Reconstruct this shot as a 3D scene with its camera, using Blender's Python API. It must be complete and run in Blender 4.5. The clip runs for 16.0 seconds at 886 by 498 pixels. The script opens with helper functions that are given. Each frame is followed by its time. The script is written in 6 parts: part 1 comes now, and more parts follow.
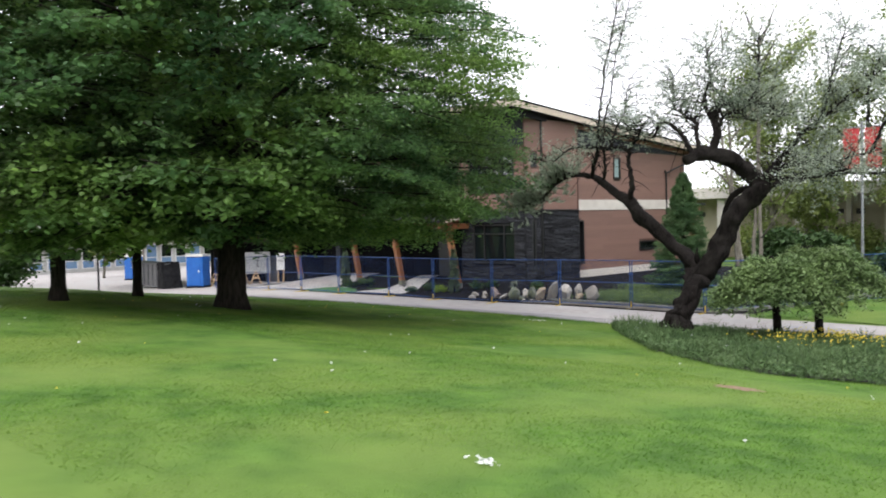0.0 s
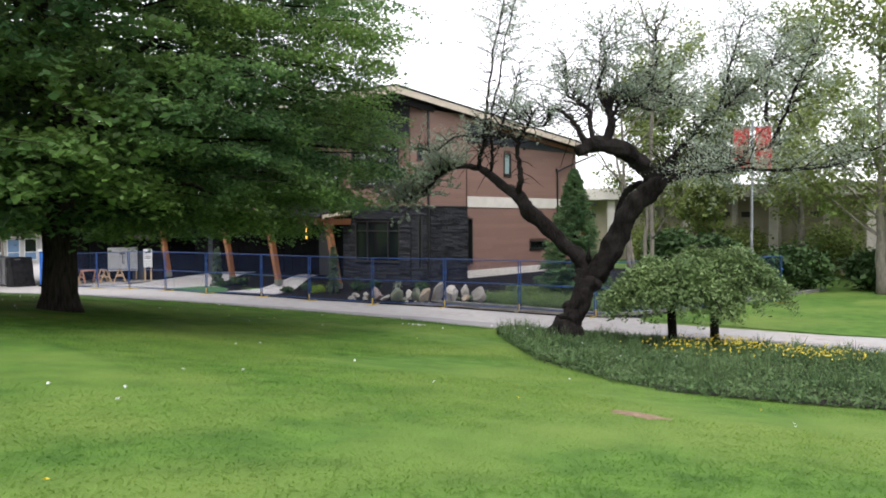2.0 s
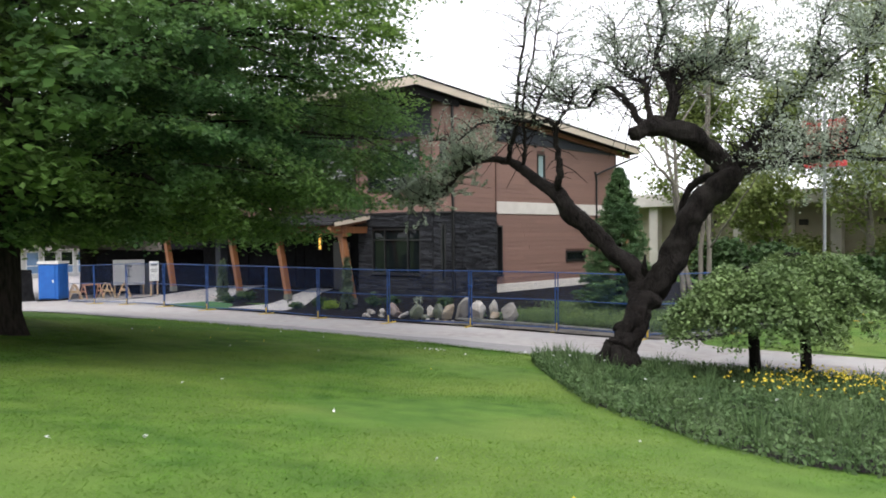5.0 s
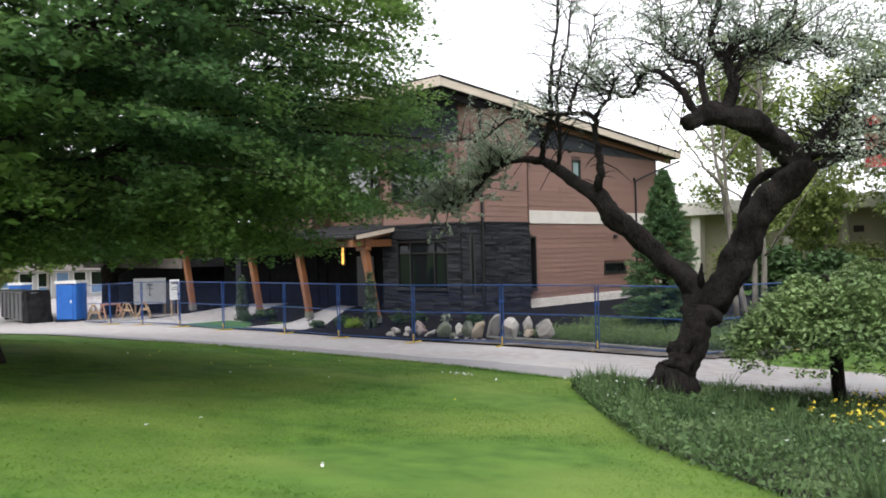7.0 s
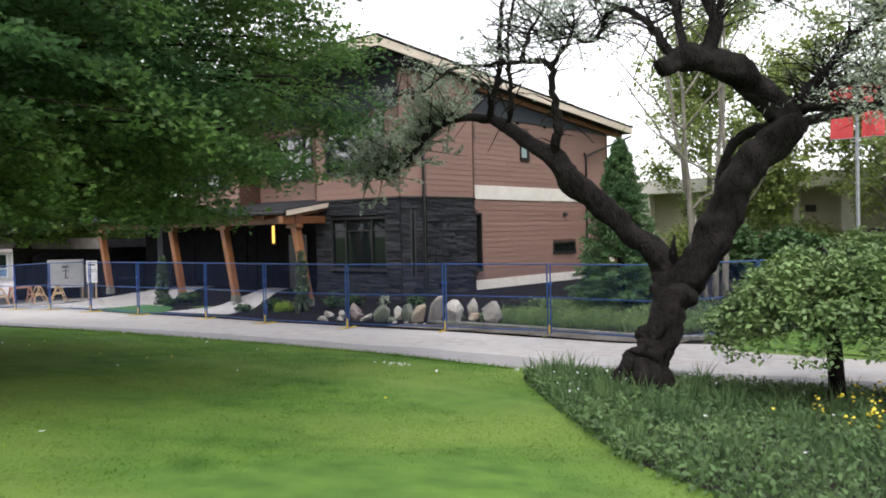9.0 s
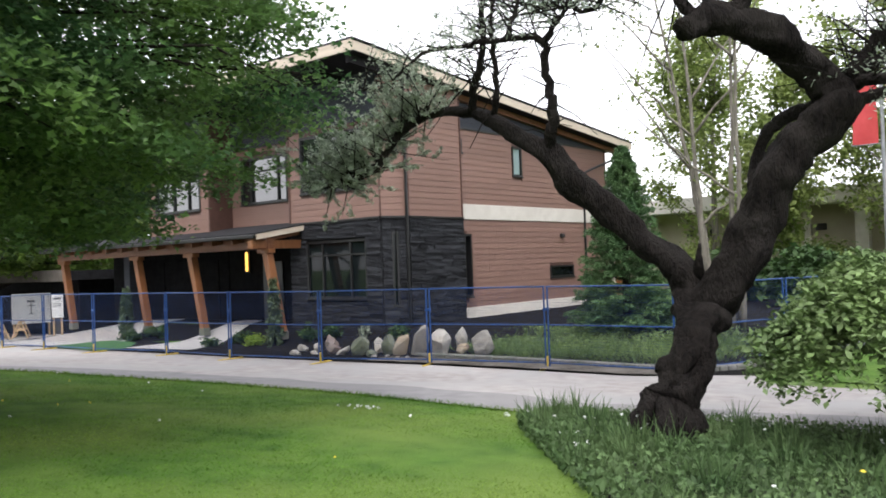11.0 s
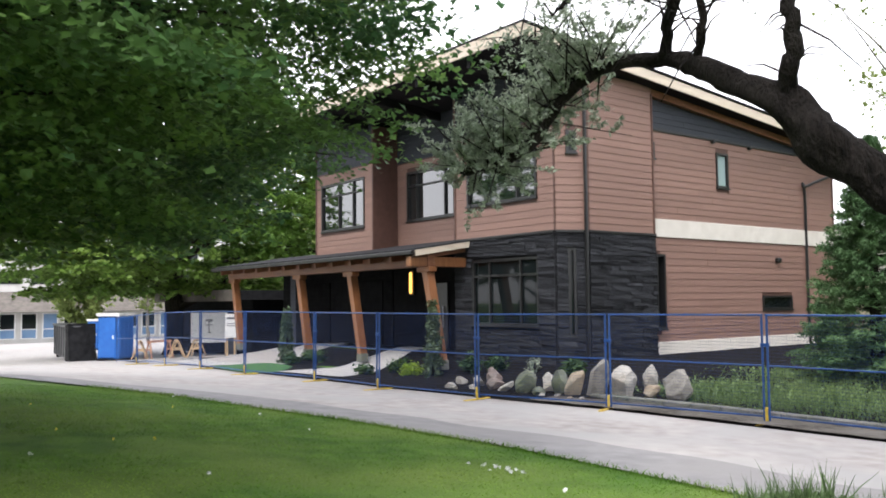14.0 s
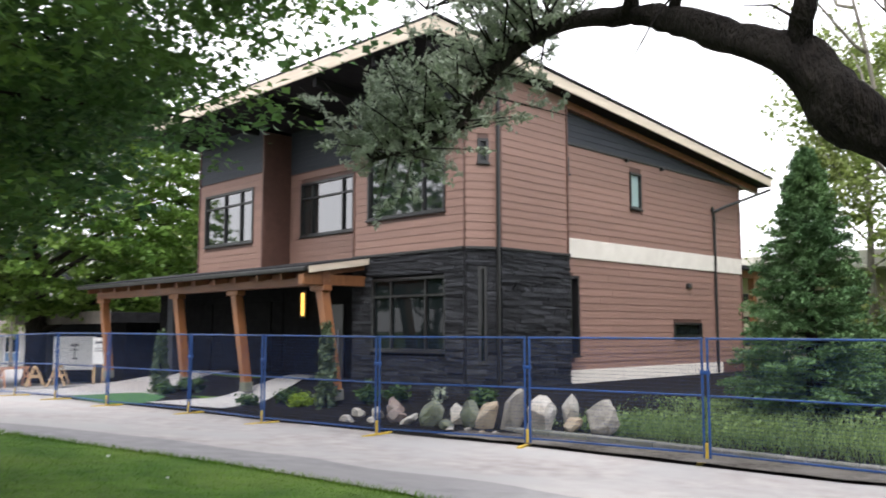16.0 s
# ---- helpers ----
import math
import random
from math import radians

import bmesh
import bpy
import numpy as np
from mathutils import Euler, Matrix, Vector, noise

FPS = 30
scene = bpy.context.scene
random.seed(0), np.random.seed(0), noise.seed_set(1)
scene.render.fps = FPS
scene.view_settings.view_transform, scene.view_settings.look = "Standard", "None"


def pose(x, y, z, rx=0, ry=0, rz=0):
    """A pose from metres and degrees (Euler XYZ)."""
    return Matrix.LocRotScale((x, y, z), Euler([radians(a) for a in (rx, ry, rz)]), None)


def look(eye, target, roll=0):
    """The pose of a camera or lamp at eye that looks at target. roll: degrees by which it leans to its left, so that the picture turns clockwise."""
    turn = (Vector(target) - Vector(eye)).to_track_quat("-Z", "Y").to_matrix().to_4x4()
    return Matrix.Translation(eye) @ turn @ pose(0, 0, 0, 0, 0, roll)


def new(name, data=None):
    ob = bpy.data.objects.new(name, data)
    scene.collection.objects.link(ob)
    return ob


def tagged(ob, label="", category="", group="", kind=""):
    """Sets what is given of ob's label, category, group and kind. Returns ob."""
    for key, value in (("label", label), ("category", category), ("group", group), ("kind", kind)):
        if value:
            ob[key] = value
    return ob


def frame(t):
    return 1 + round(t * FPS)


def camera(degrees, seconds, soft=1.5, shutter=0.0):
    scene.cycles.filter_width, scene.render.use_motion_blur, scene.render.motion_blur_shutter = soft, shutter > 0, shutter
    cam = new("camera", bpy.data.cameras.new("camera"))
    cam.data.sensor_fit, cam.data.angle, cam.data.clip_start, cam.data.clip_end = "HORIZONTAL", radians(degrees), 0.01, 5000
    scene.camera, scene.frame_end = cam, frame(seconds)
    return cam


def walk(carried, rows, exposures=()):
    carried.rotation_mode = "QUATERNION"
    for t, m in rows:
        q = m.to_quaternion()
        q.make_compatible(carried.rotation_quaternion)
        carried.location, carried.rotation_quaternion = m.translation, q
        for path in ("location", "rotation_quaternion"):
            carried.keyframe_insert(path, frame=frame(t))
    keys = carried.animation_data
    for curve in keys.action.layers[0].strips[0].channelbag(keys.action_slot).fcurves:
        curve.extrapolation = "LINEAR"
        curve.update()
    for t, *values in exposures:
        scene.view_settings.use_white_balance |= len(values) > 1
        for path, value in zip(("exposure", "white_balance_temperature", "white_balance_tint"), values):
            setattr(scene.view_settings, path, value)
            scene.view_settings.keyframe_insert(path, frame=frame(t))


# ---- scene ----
cam = camera(56.1, 16.0, soft=1.8, shutter=0.4)
PATH = [
    (0, (0.856, 5.466, 3.574), (-0.597, 6.84, 3.505), -1.3),
    (0.5, (0.588, 5.937, 3.552), (-0.813, 7.364, 3.515), -0.2),
    (1, (0.23, 6.448, 3.517), (-1.1, 7.942, 3.496), 0.3),
    (1.5, (-0.142, 7.147, 3.398), (-1.442, 8.666, 3.34), -0.8),
    (2, (-0.488, 7.692, 3.377), (-1.756, 9.237, 3.305), -0.3),
    (2.5, (-0.73, 8.088, 3.344), (-2.028, 9.609, 3.288), -0.7),
    (3, (-1.088, 8.777, 3.22), (-2.464, 10.228, 3.184), -1.4),
    (3.5, (-1.647, 9.151, 3.175), (-2.948, 10.67, 3.141), -1.1),
    (6, (-3.349, 11.718, 3.115), (-4.703, 13.19, 3.093), -0.4),
    (6.5, (-3.642, 11.881, 3.138), (-5.013, 13.337, 3.155), -2.0),
    (7, (-4.214, 12.656, 3.006), (-5.598, 14.099, 3.005), -1.3),
    (7.5, (-4.572, 13.145, 2.994), (-5.932, 14.612, 2.968), -1.4),
    (8, (-5.059, 13.598, 2.903), (-6.372, 15.106, 2.852), -1.0),
    (8.5, (-5.315, 13.986, 2.863), (-6.611, 15.508, 2.809), -2.6),
    (9, (-5.719, 14.541, 2.757), (-7.005, 16.072, 2.715), -1.2),
    (11.5, (-7.33, 17.102, 2.37), (-8.609, 18.638, 2.433), -2.0),
    (12, (-7.548, 17.486, 2.244), (-8.879, 18.976, 2.337), -0.3),
    (12.5, (-8.018, 18.136, 2.237), (-9.431, 19.548, 2.34), -0.7),
    (13, (-8.54, 18.754, 2.216), (-10.024, 20.088, 2.343), -0.3),
    (13.5, (-8.871, 19.129, 2.151), (-10.433, 20.368, 2.306), -0.6),
    (14, (-9.318, 19.617, 2.166), (-10.908, 20.824, 2.29), -0.6),
    (14.5, (-9.627, 19.896, 2.081), (-11.202, 21.123, 2.195), -0.2),
    (15, (-10.131, 20.273, 2.019), (-11.684, 21.523, 2.172), 0.2),
    (15.5, (-10.555, 20.545, 2.004), (-12.072, 21.839, 2.162), 0.7),
    (16, (-11.088, 20.835, 2.0), (-12.507, 22.232, 2.193), 0.0),
]
# camera
walk(cam, [(t, look(eye, target, roll)) for t, eye, target, roll in PATH], exposures=((0.0, 1.05), (3.5, 1.0), (6.0, 1.05), (9.0, 1.18), (12.5, 1.33), (15.0, 1.46), (16.0, 1.42)))

# ---- light ----
world = bpy.data.worlds.new("sky")
scene.world = world
world.use_nodes = True
wn, wl = world.node_tree.nodes, world.node_tree.links
wn.clear()
sky = wn.new("ShaderNodeTexSky")
sky.sky_type, sky.sun_disc = "NISHITA", False
sky.sun_elevation, sky.sun_rotation = radians(52), radians(150)
sky.air_density, sky.dust_density, sky.ozone_density = 1.0, 2.0, 1.0
hsv = wn.new("ShaderNodeHueSaturation")
hsv.inputs["Saturation"].default_value = 0.25
hsv.inputs["Value"].default_value = 1.0
wbg = wn.new("ShaderNodeBackground")
wbg.inputs["Strength"].default_value = 0.15
wout = wn.new("ShaderNodeOutputWorld")
wl.new(sky.outputs[0], hsv.inputs["Color"])
cloud = wn.new("ShaderNodeMix")
cloud.data_type = "RGBA"
cloud.inputs["Factor"].default_value = 0.72
cloud.inputs[7].default_value = (7.4, 7.4, 7.9, 1)
wl.new(hsv.outputs[0], cloud.inputs[6])
wl.new(cloud.outputs[2], wbg.inputs["Color"])
wl.new(wbg.outputs[0], wout.inputs["Surface"])

sun_lamp = bpy.data.lights.new("sun", "SUN")
sun_lamp.energy, sun_lamp.angle, sun_lamp.color = 0.9, radians(14), (1.0, 0.97, 0.94)
sun_ob = new("sun", sun_lamp)
sun_dir = Vector((math.sin(radians(150)) * math.cos(radians(52)), math.cos(radians(150)) * math.cos(radians(52)), math.sin(radians(52))))
sun_ob.matrix_world = look(sun_dir * 60, (0, 0, 0))


# ---- materials ----
def mat(name, c1, c2, scale=4.0, rough=0.8, bump=0.2, bump_scale=None, metal=0.0, detail=6.0, c3=None, big=0.4,
        stretch=(1, 1, 1), per_piece=0.0, island=0.0, spec=0.5, low=0.3, high=0.7, dist=0.02, trans=0.0):
    """Two scales of noise between c1 and c2, a large stain towards c3, a fine bump, and a shift of tone from piece to piece."""
    m = bpy.data.materials.new(name)
    m.use_nodes = True
    n, l = m.node_tree.nodes, m.node_tree.links
    b = n["Principled BSDF"]
    b.inputs["Roughness"].default_value, b.inputs["Metallic"].default_value = rough, metal
    b.inputs["Specular IOR Level"].default_value = spec
    geo = n.new("ShaderNodeTexCoord")
    mp = n.new("ShaderNodeMapping")
    mp.inputs["Scale"].default_value = stretch
    l.new(geo.outputs["Object"], mp.inputs["Vector"])
    fine = n.new("ShaderNodeTexNoise")
    fine.inputs["Scale"].default_value, fine.inputs["Detail"].default_value = scale, detail
    l.new(mp.outputs[0], fine.inputs["Vector"])
    ramp = n.new("ShaderNodeValToRGB")
    ramp.color_ramp.elements[0].position, ramp.color_ramp.elements[1].position = low, high
    ramp.color_ramp.elements[0].color, ramp.color_ramp.elements[1].color = (*c1, 1), (*c2, 1)
    l.new(fine.outputs["Fac"], ramp.inputs["Fac"])
    col = ramp.outputs["Color"]
    if c3:
        wide = n.new("ShaderNodeTexNoise")
        wide.inputs["Scale"].default_value, wide.inputs["Detail"].default_value = big, 3.0
        l.new(geo.outputs["Object"], wide.inputs["Vector"])
        r2 = n.new("ShaderNodeValToRGB")
        r2.color_ramp.elements[0].position, r2.color_ramp.elements[1].position = 0.42, 0.68
        l.new(wide.outputs["Fac"], r2.inputs["Fac"])
        mix = n.new("ShaderNodeMix")
        mix.data_type = "RGBA"
        l.new(r2.outputs["Color"], mix.inputs["Factor"])
        l.new(col, mix.inputs[6])
        mix.inputs[7].default_value = (*c3, 1)
        col = mix.outputs[2]
    if per_piece or island:
        src = n.new("ShaderNodeObjectInfo").outputs["Random"] if per_piece else n.new("ShaderNodeNewGeometry").outputs["Random Per Island"]
        amount = per_piece or island
        mr = n.new("ShaderNodeMapRange")
        mr.inputs["To Min"].default_value, mr.inputs["To Max"].default_value = 1 - amount, 1 + amount
        l.new(src, mr.inputs["Value"])
        hv = n.new("ShaderNodeHueSaturation")
        l.new(mr.outputs[0], hv.inputs["Value"])
        l.new(col, hv.inputs["Color"])
        col = hv.outputs["Color"]
    l.new(col, b.inputs["Base Color"])
    if bump:
        bn = n.new("ShaderNodeTexNoise")
        bn.inputs["Scale"].default_value, bn.inputs["Detail"].default_value = bump_scale or scale * 4, 5.0
        l.new(mp.outputs[0], bn.inputs["Vector"])
        bp = n.new("ShaderNodeBump")
        bp.inputs["Strength"].default_value, bp.inputs["Distance"].default_value = bump, dist
        l.new(bn.outputs["Fac"], bp.inputs["Height"])
        l.new(bp.outputs["Normal"], b.inputs["Normal"])
    if trans:
        out = n["Material Output"]
        tr = n.new("ShaderNodeBsdfTranslucent")
        l.new(col, tr.inputs["Color"])
        ms = n.new("ShaderNodeMixShader")
        ms.inputs[0].default_value = trans
        l.new(b.outputs[0], ms.inputs[1])
        l.new(tr.outputs[0], ms.inputs[2])
        l.new(ms.outputs[0], out.inputs["Surface"])
    return m


M_LAWN = mat("lawn", (0.046, 0.106, 0.016), (0.100, 0.190, 0.031), 2.2, 0.9, 0.5, 60, c3=(0.138, 0.205, 0.042), big=0.38, dist=0.03, spec=0.2)
M_GRASS = mat("grass_blade", (0.074, 0.172, 0.022), (0.150, 0.286, 0.043), 2.2, 0.7, 0, island=0.12, c3=(0.215, 0.315, 0.066), big=0.38, trans=0.6, spec=0.3)
M_BED = mat("bed_plants", (0.050, 0.098, 0.034), (0.128, 0.195, 0.078), 1.2, 0.7, 0, island=0.4, trans=0.3, spec=0.3)
M_SOIL = mat("soil", (0.010, 0.009, 0.009), (0.035, 0.030, 0.028), 14.0, 0.95, 0.9, 45, dist=0.05, spec=0.1)
M_LITTER = mat("leaf_litter", (0.035, 0.031, 0.028), (0.155, 0.14, 0.125), 9.0, 0.95, 0.9, 40, c3=(0.20, 0.185, 0.17), big=0.9, dist=0.03, spec=0.1)
M_MULCH = mat("bark_mulch", (0.006, 0.006, 0.007), (0.022, 0.020, 0.020), 20.0, 0.95, 0.9, 70, dist=0.04, spec=0.08)
M_ROAD = mat("asphalt_path", (0.30, 0.275, 0.265), (0.42, 0.39, 0.375), 3.0, 0.9, 0.25, 120, c3=(0.36, 0.35, 0.345), big=0.5, dist=0.006, spec=0.25)
M_ROAD2 = mat("worn_asphalt", (0.20, 0.195, 0.20), (0.29, 0.28, 0.285), 3.0, 0.9, 0.3, 120, c3=(0.25, 0.24, 0.24), big=0.5, dist=0.006, spec=0.25)
M_CONC = mat("concrete", (0.34, 0.33, 0.33), (0.48, 0.46, 0.455), 2.5, 0.85, 0.15, 60, c3=(0.38, 0.37, 0.37), dist=0.005)
M_KERB = mat("kerb_concrete", (0.13, 0.13, 0.125), (0.24, 0.235, 0.22), 6.0, 0.9, 0.4, 40, c3=(0.12, 0.13, 0.10), big=1.5)
M_TURF = mat("artificial_turf", (0.03, 0.10, 0.03), (0.05, 0.15, 0.045), 30.0, 0.9, 0.5, 90)
M_SIDING = mat("brown_siding", (0.178, 0.101, 0.079), (0.250, 0.146, 0.116), 2.5, 0.62, 0.2, 14, per_piece=0.07, stretch=(0.5, 0.5, 7), c3=(0.222, 0.130, 0.106), big=0.6, dist=0.004)
M_TRIM = mat("brown_trim", (0.075, 0.036, 0.028), (0.105, 0.052, 0.04), 5.0, 0.6, 0.1)
M_GREYS = mat("grey_siding", (0.030, 0.034, 0.045), (0.048, 0.053, 0.066), 3.0, 0.6, 0.15, 14, per_piece=0.06, stretch=(0.5, 0.5, 7), dist=0.004, spec=0.25)
M_STONE = mat("ledge_stone", (0.017, 0.018, 0.022), (0.050, 0.052, 0.059), 9.0, 0.75, 0.8, 26, per_piece=0.38, dist=0.03, spec=0.15)
M_MORTAR = mat("dark_mortar", (0.010, 0.010, 0.011), (0.018, 0.018, 0.019), 9.0, 0.95, 0.5, spec=0.05)
M_CREAM = mat("cream_band", (0.58, 0.54, 0.49), (0.68, 0.64, 0.585), 3.0, 0.6, 0.06, c3=(0.60, 0.56, 0.51))
M_FASCIA = mat("cream_fascia", (0.52, 0.44, 0.35), (0.64, 0.55, 0.45), 2.0, 0.6, 0.1, 12, stretch=(0.6, 0.6, 6), dist=0.004)
M_ROOF = mat("roof_membrane", (0.022, 0.022, 0.025), (0.040, 0.040, 0.044), 4.0, 0.8, 0.2, spec=0.15)
M_SOFFIT = mat("dark_soffit", (0.014, 0.013, 0.015), (0.024, 0.022, 0.025), 3.0, 0.7, 0.1, stretch=(8, 0.6, 1), spec=0.1)
M_TIMBER = mat("cedar_timber", (0.16, 0.062, 0.023), (0.28, 0.12, 0.045), 2.0, 0.5, 0.2, 10, stretch=(7, 7, 0.7), c3=(0.19, 0.075, 0.03), big=1.0, dist=0.006)
M_BEAM = mat("cedar_beam", (0.14, 0.055, 0.028), (0.22, 0.095, 0.045), 2.0, 0.5, 0.2, 10, stretch=(0.5, 7, 7), dist=0.006)
# near-black: the shade of a deeper canopy is put into this colour
M_DARKWALL = mat("shade_darkened_wall", (0.006, 0.006, 0.007), (0.012, 0.012, 0.013), 3.0, 0.9, 0.2, spec=0.08)
M_FRAME = mat("black_frame", (0.010, 0.010, 0.011), (0.016, 0.016, 0.017), 6.0, 0.35, 0.03)
M_BLUE = mat("blue_steel", (0.006, 0.044, 0.18), (0.012, 0.068, 0.25), 6.0, 0.4, 0.1, c3=(0.012, 0.045, 0.14), big=3.0)
M_WIRE = mat("blue_wire", (0.004, 0.020, 0.085), (0.007, 0.032, 0.125), 6.0, 0.5, 0.0)
M_YELLOW = mat("yellow_steel", (0.50, 0.34, 0.03), (0.62, 0.44, 0.06), 8.0, 0.5, 0.2, c3=(0.30, 0.21, 0.05), big=5.0)
M_BARK = mat("maple_bark", (0.012, 0.010, 0.009), (0.045, 0.038, 0.032), 6.0, 0.95, 0.9, 14, stretch=(3, 3, 0.5), dist=0.05, spec=0.12)
M_BARK2 = mat("gnarled_bark", (0.004, 0.0035, 0.0035), (0.021, 0.017, 0.0155), 7.0, 0.95, 1.0, 16, stretch=(2.5, 2.5, 0.8), c3=(0.030, 0.026, 0.024), big=2.2, dist=0.08, spec=0.12)
M_BARK3 = mat("grey_bark", (0.10, 0.09, 0.075), (0.22, 0.20, 0.165), 5.0, 0.9, 0.6, 18, stretch=(2, 2, 0.6), dist=0.03)
M_MAPLE = mat("maple_leaf", (0.034, 0.086, 0.036), (0.096, 0.184, 0.070), 0.5, 0.5, 0, island=0.4, trans=0.62, c3=(0.18, 0.29, 0.07), big=0.35)
M_MAPLE2 = mat("sunny_maple_leaf", (0.07, 0.15, 0.028), (0.15, 0.26, 0.05), 0.4, 0.55, 0, island=0.35, trans=0.5, c3=(0.20, 0.30, 0.06), big=0.25)
M_MAPLE3 = mat("light_maple_leaf", (0.055, 0.105, 0.045), (0.115, 0.185, 0.075), 0.5, 0.5, 0, island=0.4, trans=0.55, c3=(0.16, 0.22, 0.08), big=0.35)
M_OLIVE = mat("silver_leaf", (0.20, 0.25, 0.185), (0.34, 0.39, 0.30), 0.8, 0.6, 0, island=0.3, trans=0.25)
M_WEEP = mat("weeping_leaf", (0.088, 0.15, 0.050), (0.20, 0.285, 0.105), 0.8, 0.6, 0, island=0.35, trans=0.3)
M_FARLEAF = mat("spring_leaf", (0.10, 0.15, 0.03), (0.24, 0.29, 0.09), 0.3, 0.7, 0, island=0.35, trans=0.4)
M_CONIFER = mat("conifer_needles", (0.045, 0.108, 0.038), (0.110, 0.195, 0.068), 1.2, 0.7, 0, island=0.4, trans=0.15)
M_SHRUB = mat("shrub_leaf", (0.02, 0.055, 0.014), (0.06, 0.115, 0.03), 1.0, 0.7, 0, island=0.4, trans=0.25)
M_CEDAR = mat("weeping_cedar", (0.05, 0.085, 0.045), (0.11, 0.15, 0.08), 1.5, 0.7, 0, island=0.35, trans=0.2)
M_ROCK = mat("granite_boulder", (0.13, 0.125, 0.115), (0.36, 0.34, 0.315), 3.0, 0.85, 0.7, 9, per_piece=0.25, c3=(0.20, 0.185, 0.16), big=1.6, dist=0.04)
M_PALEROCK = mat("pale_granite", (0.24, 0.23, 0.215), (0.50, 0.485, 0.46), 4.0, 0.85, 0.8, 11, per_piece=0.12, c3=(0.32, 0.29, 0.25), big=2.0, dist=0.04, spec=0.25)
M_PINKROCK = mat("pink_granite", (0.15, 0.115, 0.105), (0.30, 0.235, 0.215), 4.0, 0.85, 0.8, 11, per_piece=0.12, c3=(0.19, 0.17, 0.155), big=2.0, dist=0.04, spec=0.25)
M_MOSSROCK = mat("mossy_granite", (0.075, 0.085, 0.07), (0.21, 0.215, 0.185), 4.0, 0.85, 0.8, 11, per_piece=0.15, c3=(0.12, 0.14, 0.085), big=2.0, dist=0.04, spec=0.25)
M_TANROCK = mat("tan_boulder", (0.18, 0.135, 0.095), (0.34, 0.27, 0.19), 3.0, 0.85, 0.7, 9, per_piece=0.12, c3=(0.32, 0.28, 0.22), big=1.2, dist=0.04)
M_PORTA = mat("blue_plastic", (0.012, 0.10, 0.40), (0.02, 0.14, 0.48), 3.0, 0.45, 0.05, c3=(0.015, 0.115, 0.42))
M_WHITE = mat("white_plastic", (0.66, 0.66, 0.66), (0.76, 0.76, 0.75), 4.0, 0.5, 0.05)
M_TARP = mat("black_tarpaulin", (0.008, 0.008, 0.009), (0.020, 0.020, 0.022), 4.0, 0.8, 0.5, 8, spec=0.1)
M_GREYBIN = mat("grey_sheet_metal", (0.09, 0.09, 0.095), (0.14, 0.14, 0.145), 3.0, 0.55, 0.1)
M_WOOD = mat("raw_lumber", (0.42, 0.28, 0.15), (0.56, 0.40, 0.23), 4.0, 0.75, 0.2, 20, stretch=(4, 4, 0.6))
M_ORANGE = mat("faded_orange_board", (0.40, 0.20, 0.12), (0.50, 0.27, 0.17), 4.0, 0.75, 0.1)
M_BEIGE = mat("beige_wall", (0.36, 0.32, 0.235), (0.44, 0.395, 0.30), 1.5, 0.85, 0.1, c3=(0.38, 0.34, 0.255))
M_SCHOOL = mat("pale_wall", (0.44, 0.43, 0.41), (0.54, 0.53, 0.51), 1.0, 0.85, 0.1)
M_SHINGLE = mat("weathered_shingle", (0.085, 0.075, 0.065), (0.15, 0.13, 0.115), 2.0, 0.9, 0.4)
M_RED = mat("red_sign_paint", (0.42, 0.035, 0.04), (0.52, 0.06, 0.06), 3.0, 0.5, 0.05)
M_STEEL = mat("galvanised_steel", (0.22, 0.23, 0.25), (0.32, 0.33, 0.35), 6.0, 0.45, 0.05, metal=0.6)
M_PETALY = mat("yellow_petal", (0.62, 0.50, 0.03), (0.75, 0.63, 0.07), 6.0, 0.6, 0, trans=0.2)
M_PETALW = mat("white_petal", (0.66, 0.68, 0.66), (0.78, 0.79, 0.78), 6.0, 0.7, 0, trans=0.2)
M_BRIGHT = mat("lime_shrub_leaf", (0.16, 0.26, 0.02), (0.30, 0.42, 0.05), 2.0, 0.6, 0, island=0.3, trans=0.35)
M_BLUEPANE = mat("blue_panel", (0.10, 0.19, 0.34), (0.16, 0.27, 0.44), 1.0, 0.3, 0.0)
M_DIRT = mat("bare_earth", (0.17, 0.11, 0.07), (0.27, 0.18, 0.12), 9.0, 0.95, 0.6, 40)

M_GLASS = bpy.data.materials.new("window_glass")
M_GLASS.use_nodes = True
_b = M_GLASS.node_tree.nodes["Principled BSDF"]
_b.inputs["Base Color"].default_value = (0.008, 0.011, 0.012, 1)
_b.inputs["Roughness"].default_value = 0.03
_b.inputs["Specular IOR Level"].default_value = 0.5
_b.inputs["IOR"].default_value = 1.3

M_COATED = M_GLASS.copy()
M_COATED.name = "coated_glass"
M_COATED.node_tree.nodes["Principled BSDF"].inputs["IOR"].default_value = 2.3

M_FROST = bpy.data.materials.new("frosted_glass")
M_FROST.use_nodes = True
_b = M_FROST.node_tree.nodes["Principled BSDF"]
_b.inputs["Base Color"].default_value = (0.30, 0.40, 0.40, 1)
_b.inputs["Roughness"].default_value = 0.15
_b.inputs["Specular IOR Level"].default_value = 0.9

M_LAMP = bpy.data.materials.new("lit_lamp_shade")
M_LAMP.use_nodes = True
_b = M_LAMP.node_tree.nodes["Principled BSDF"]
_b.inputs["Base Color"].default_value = (0.8, 0.55, 0.2, 1)
_b.inputs["Emission Color"].default_value = (1.0, 0.52, 0.10, 1)
_b.inputs["Emission Strength"].default_value = 0.9

rng = np.random.default_rng(7)


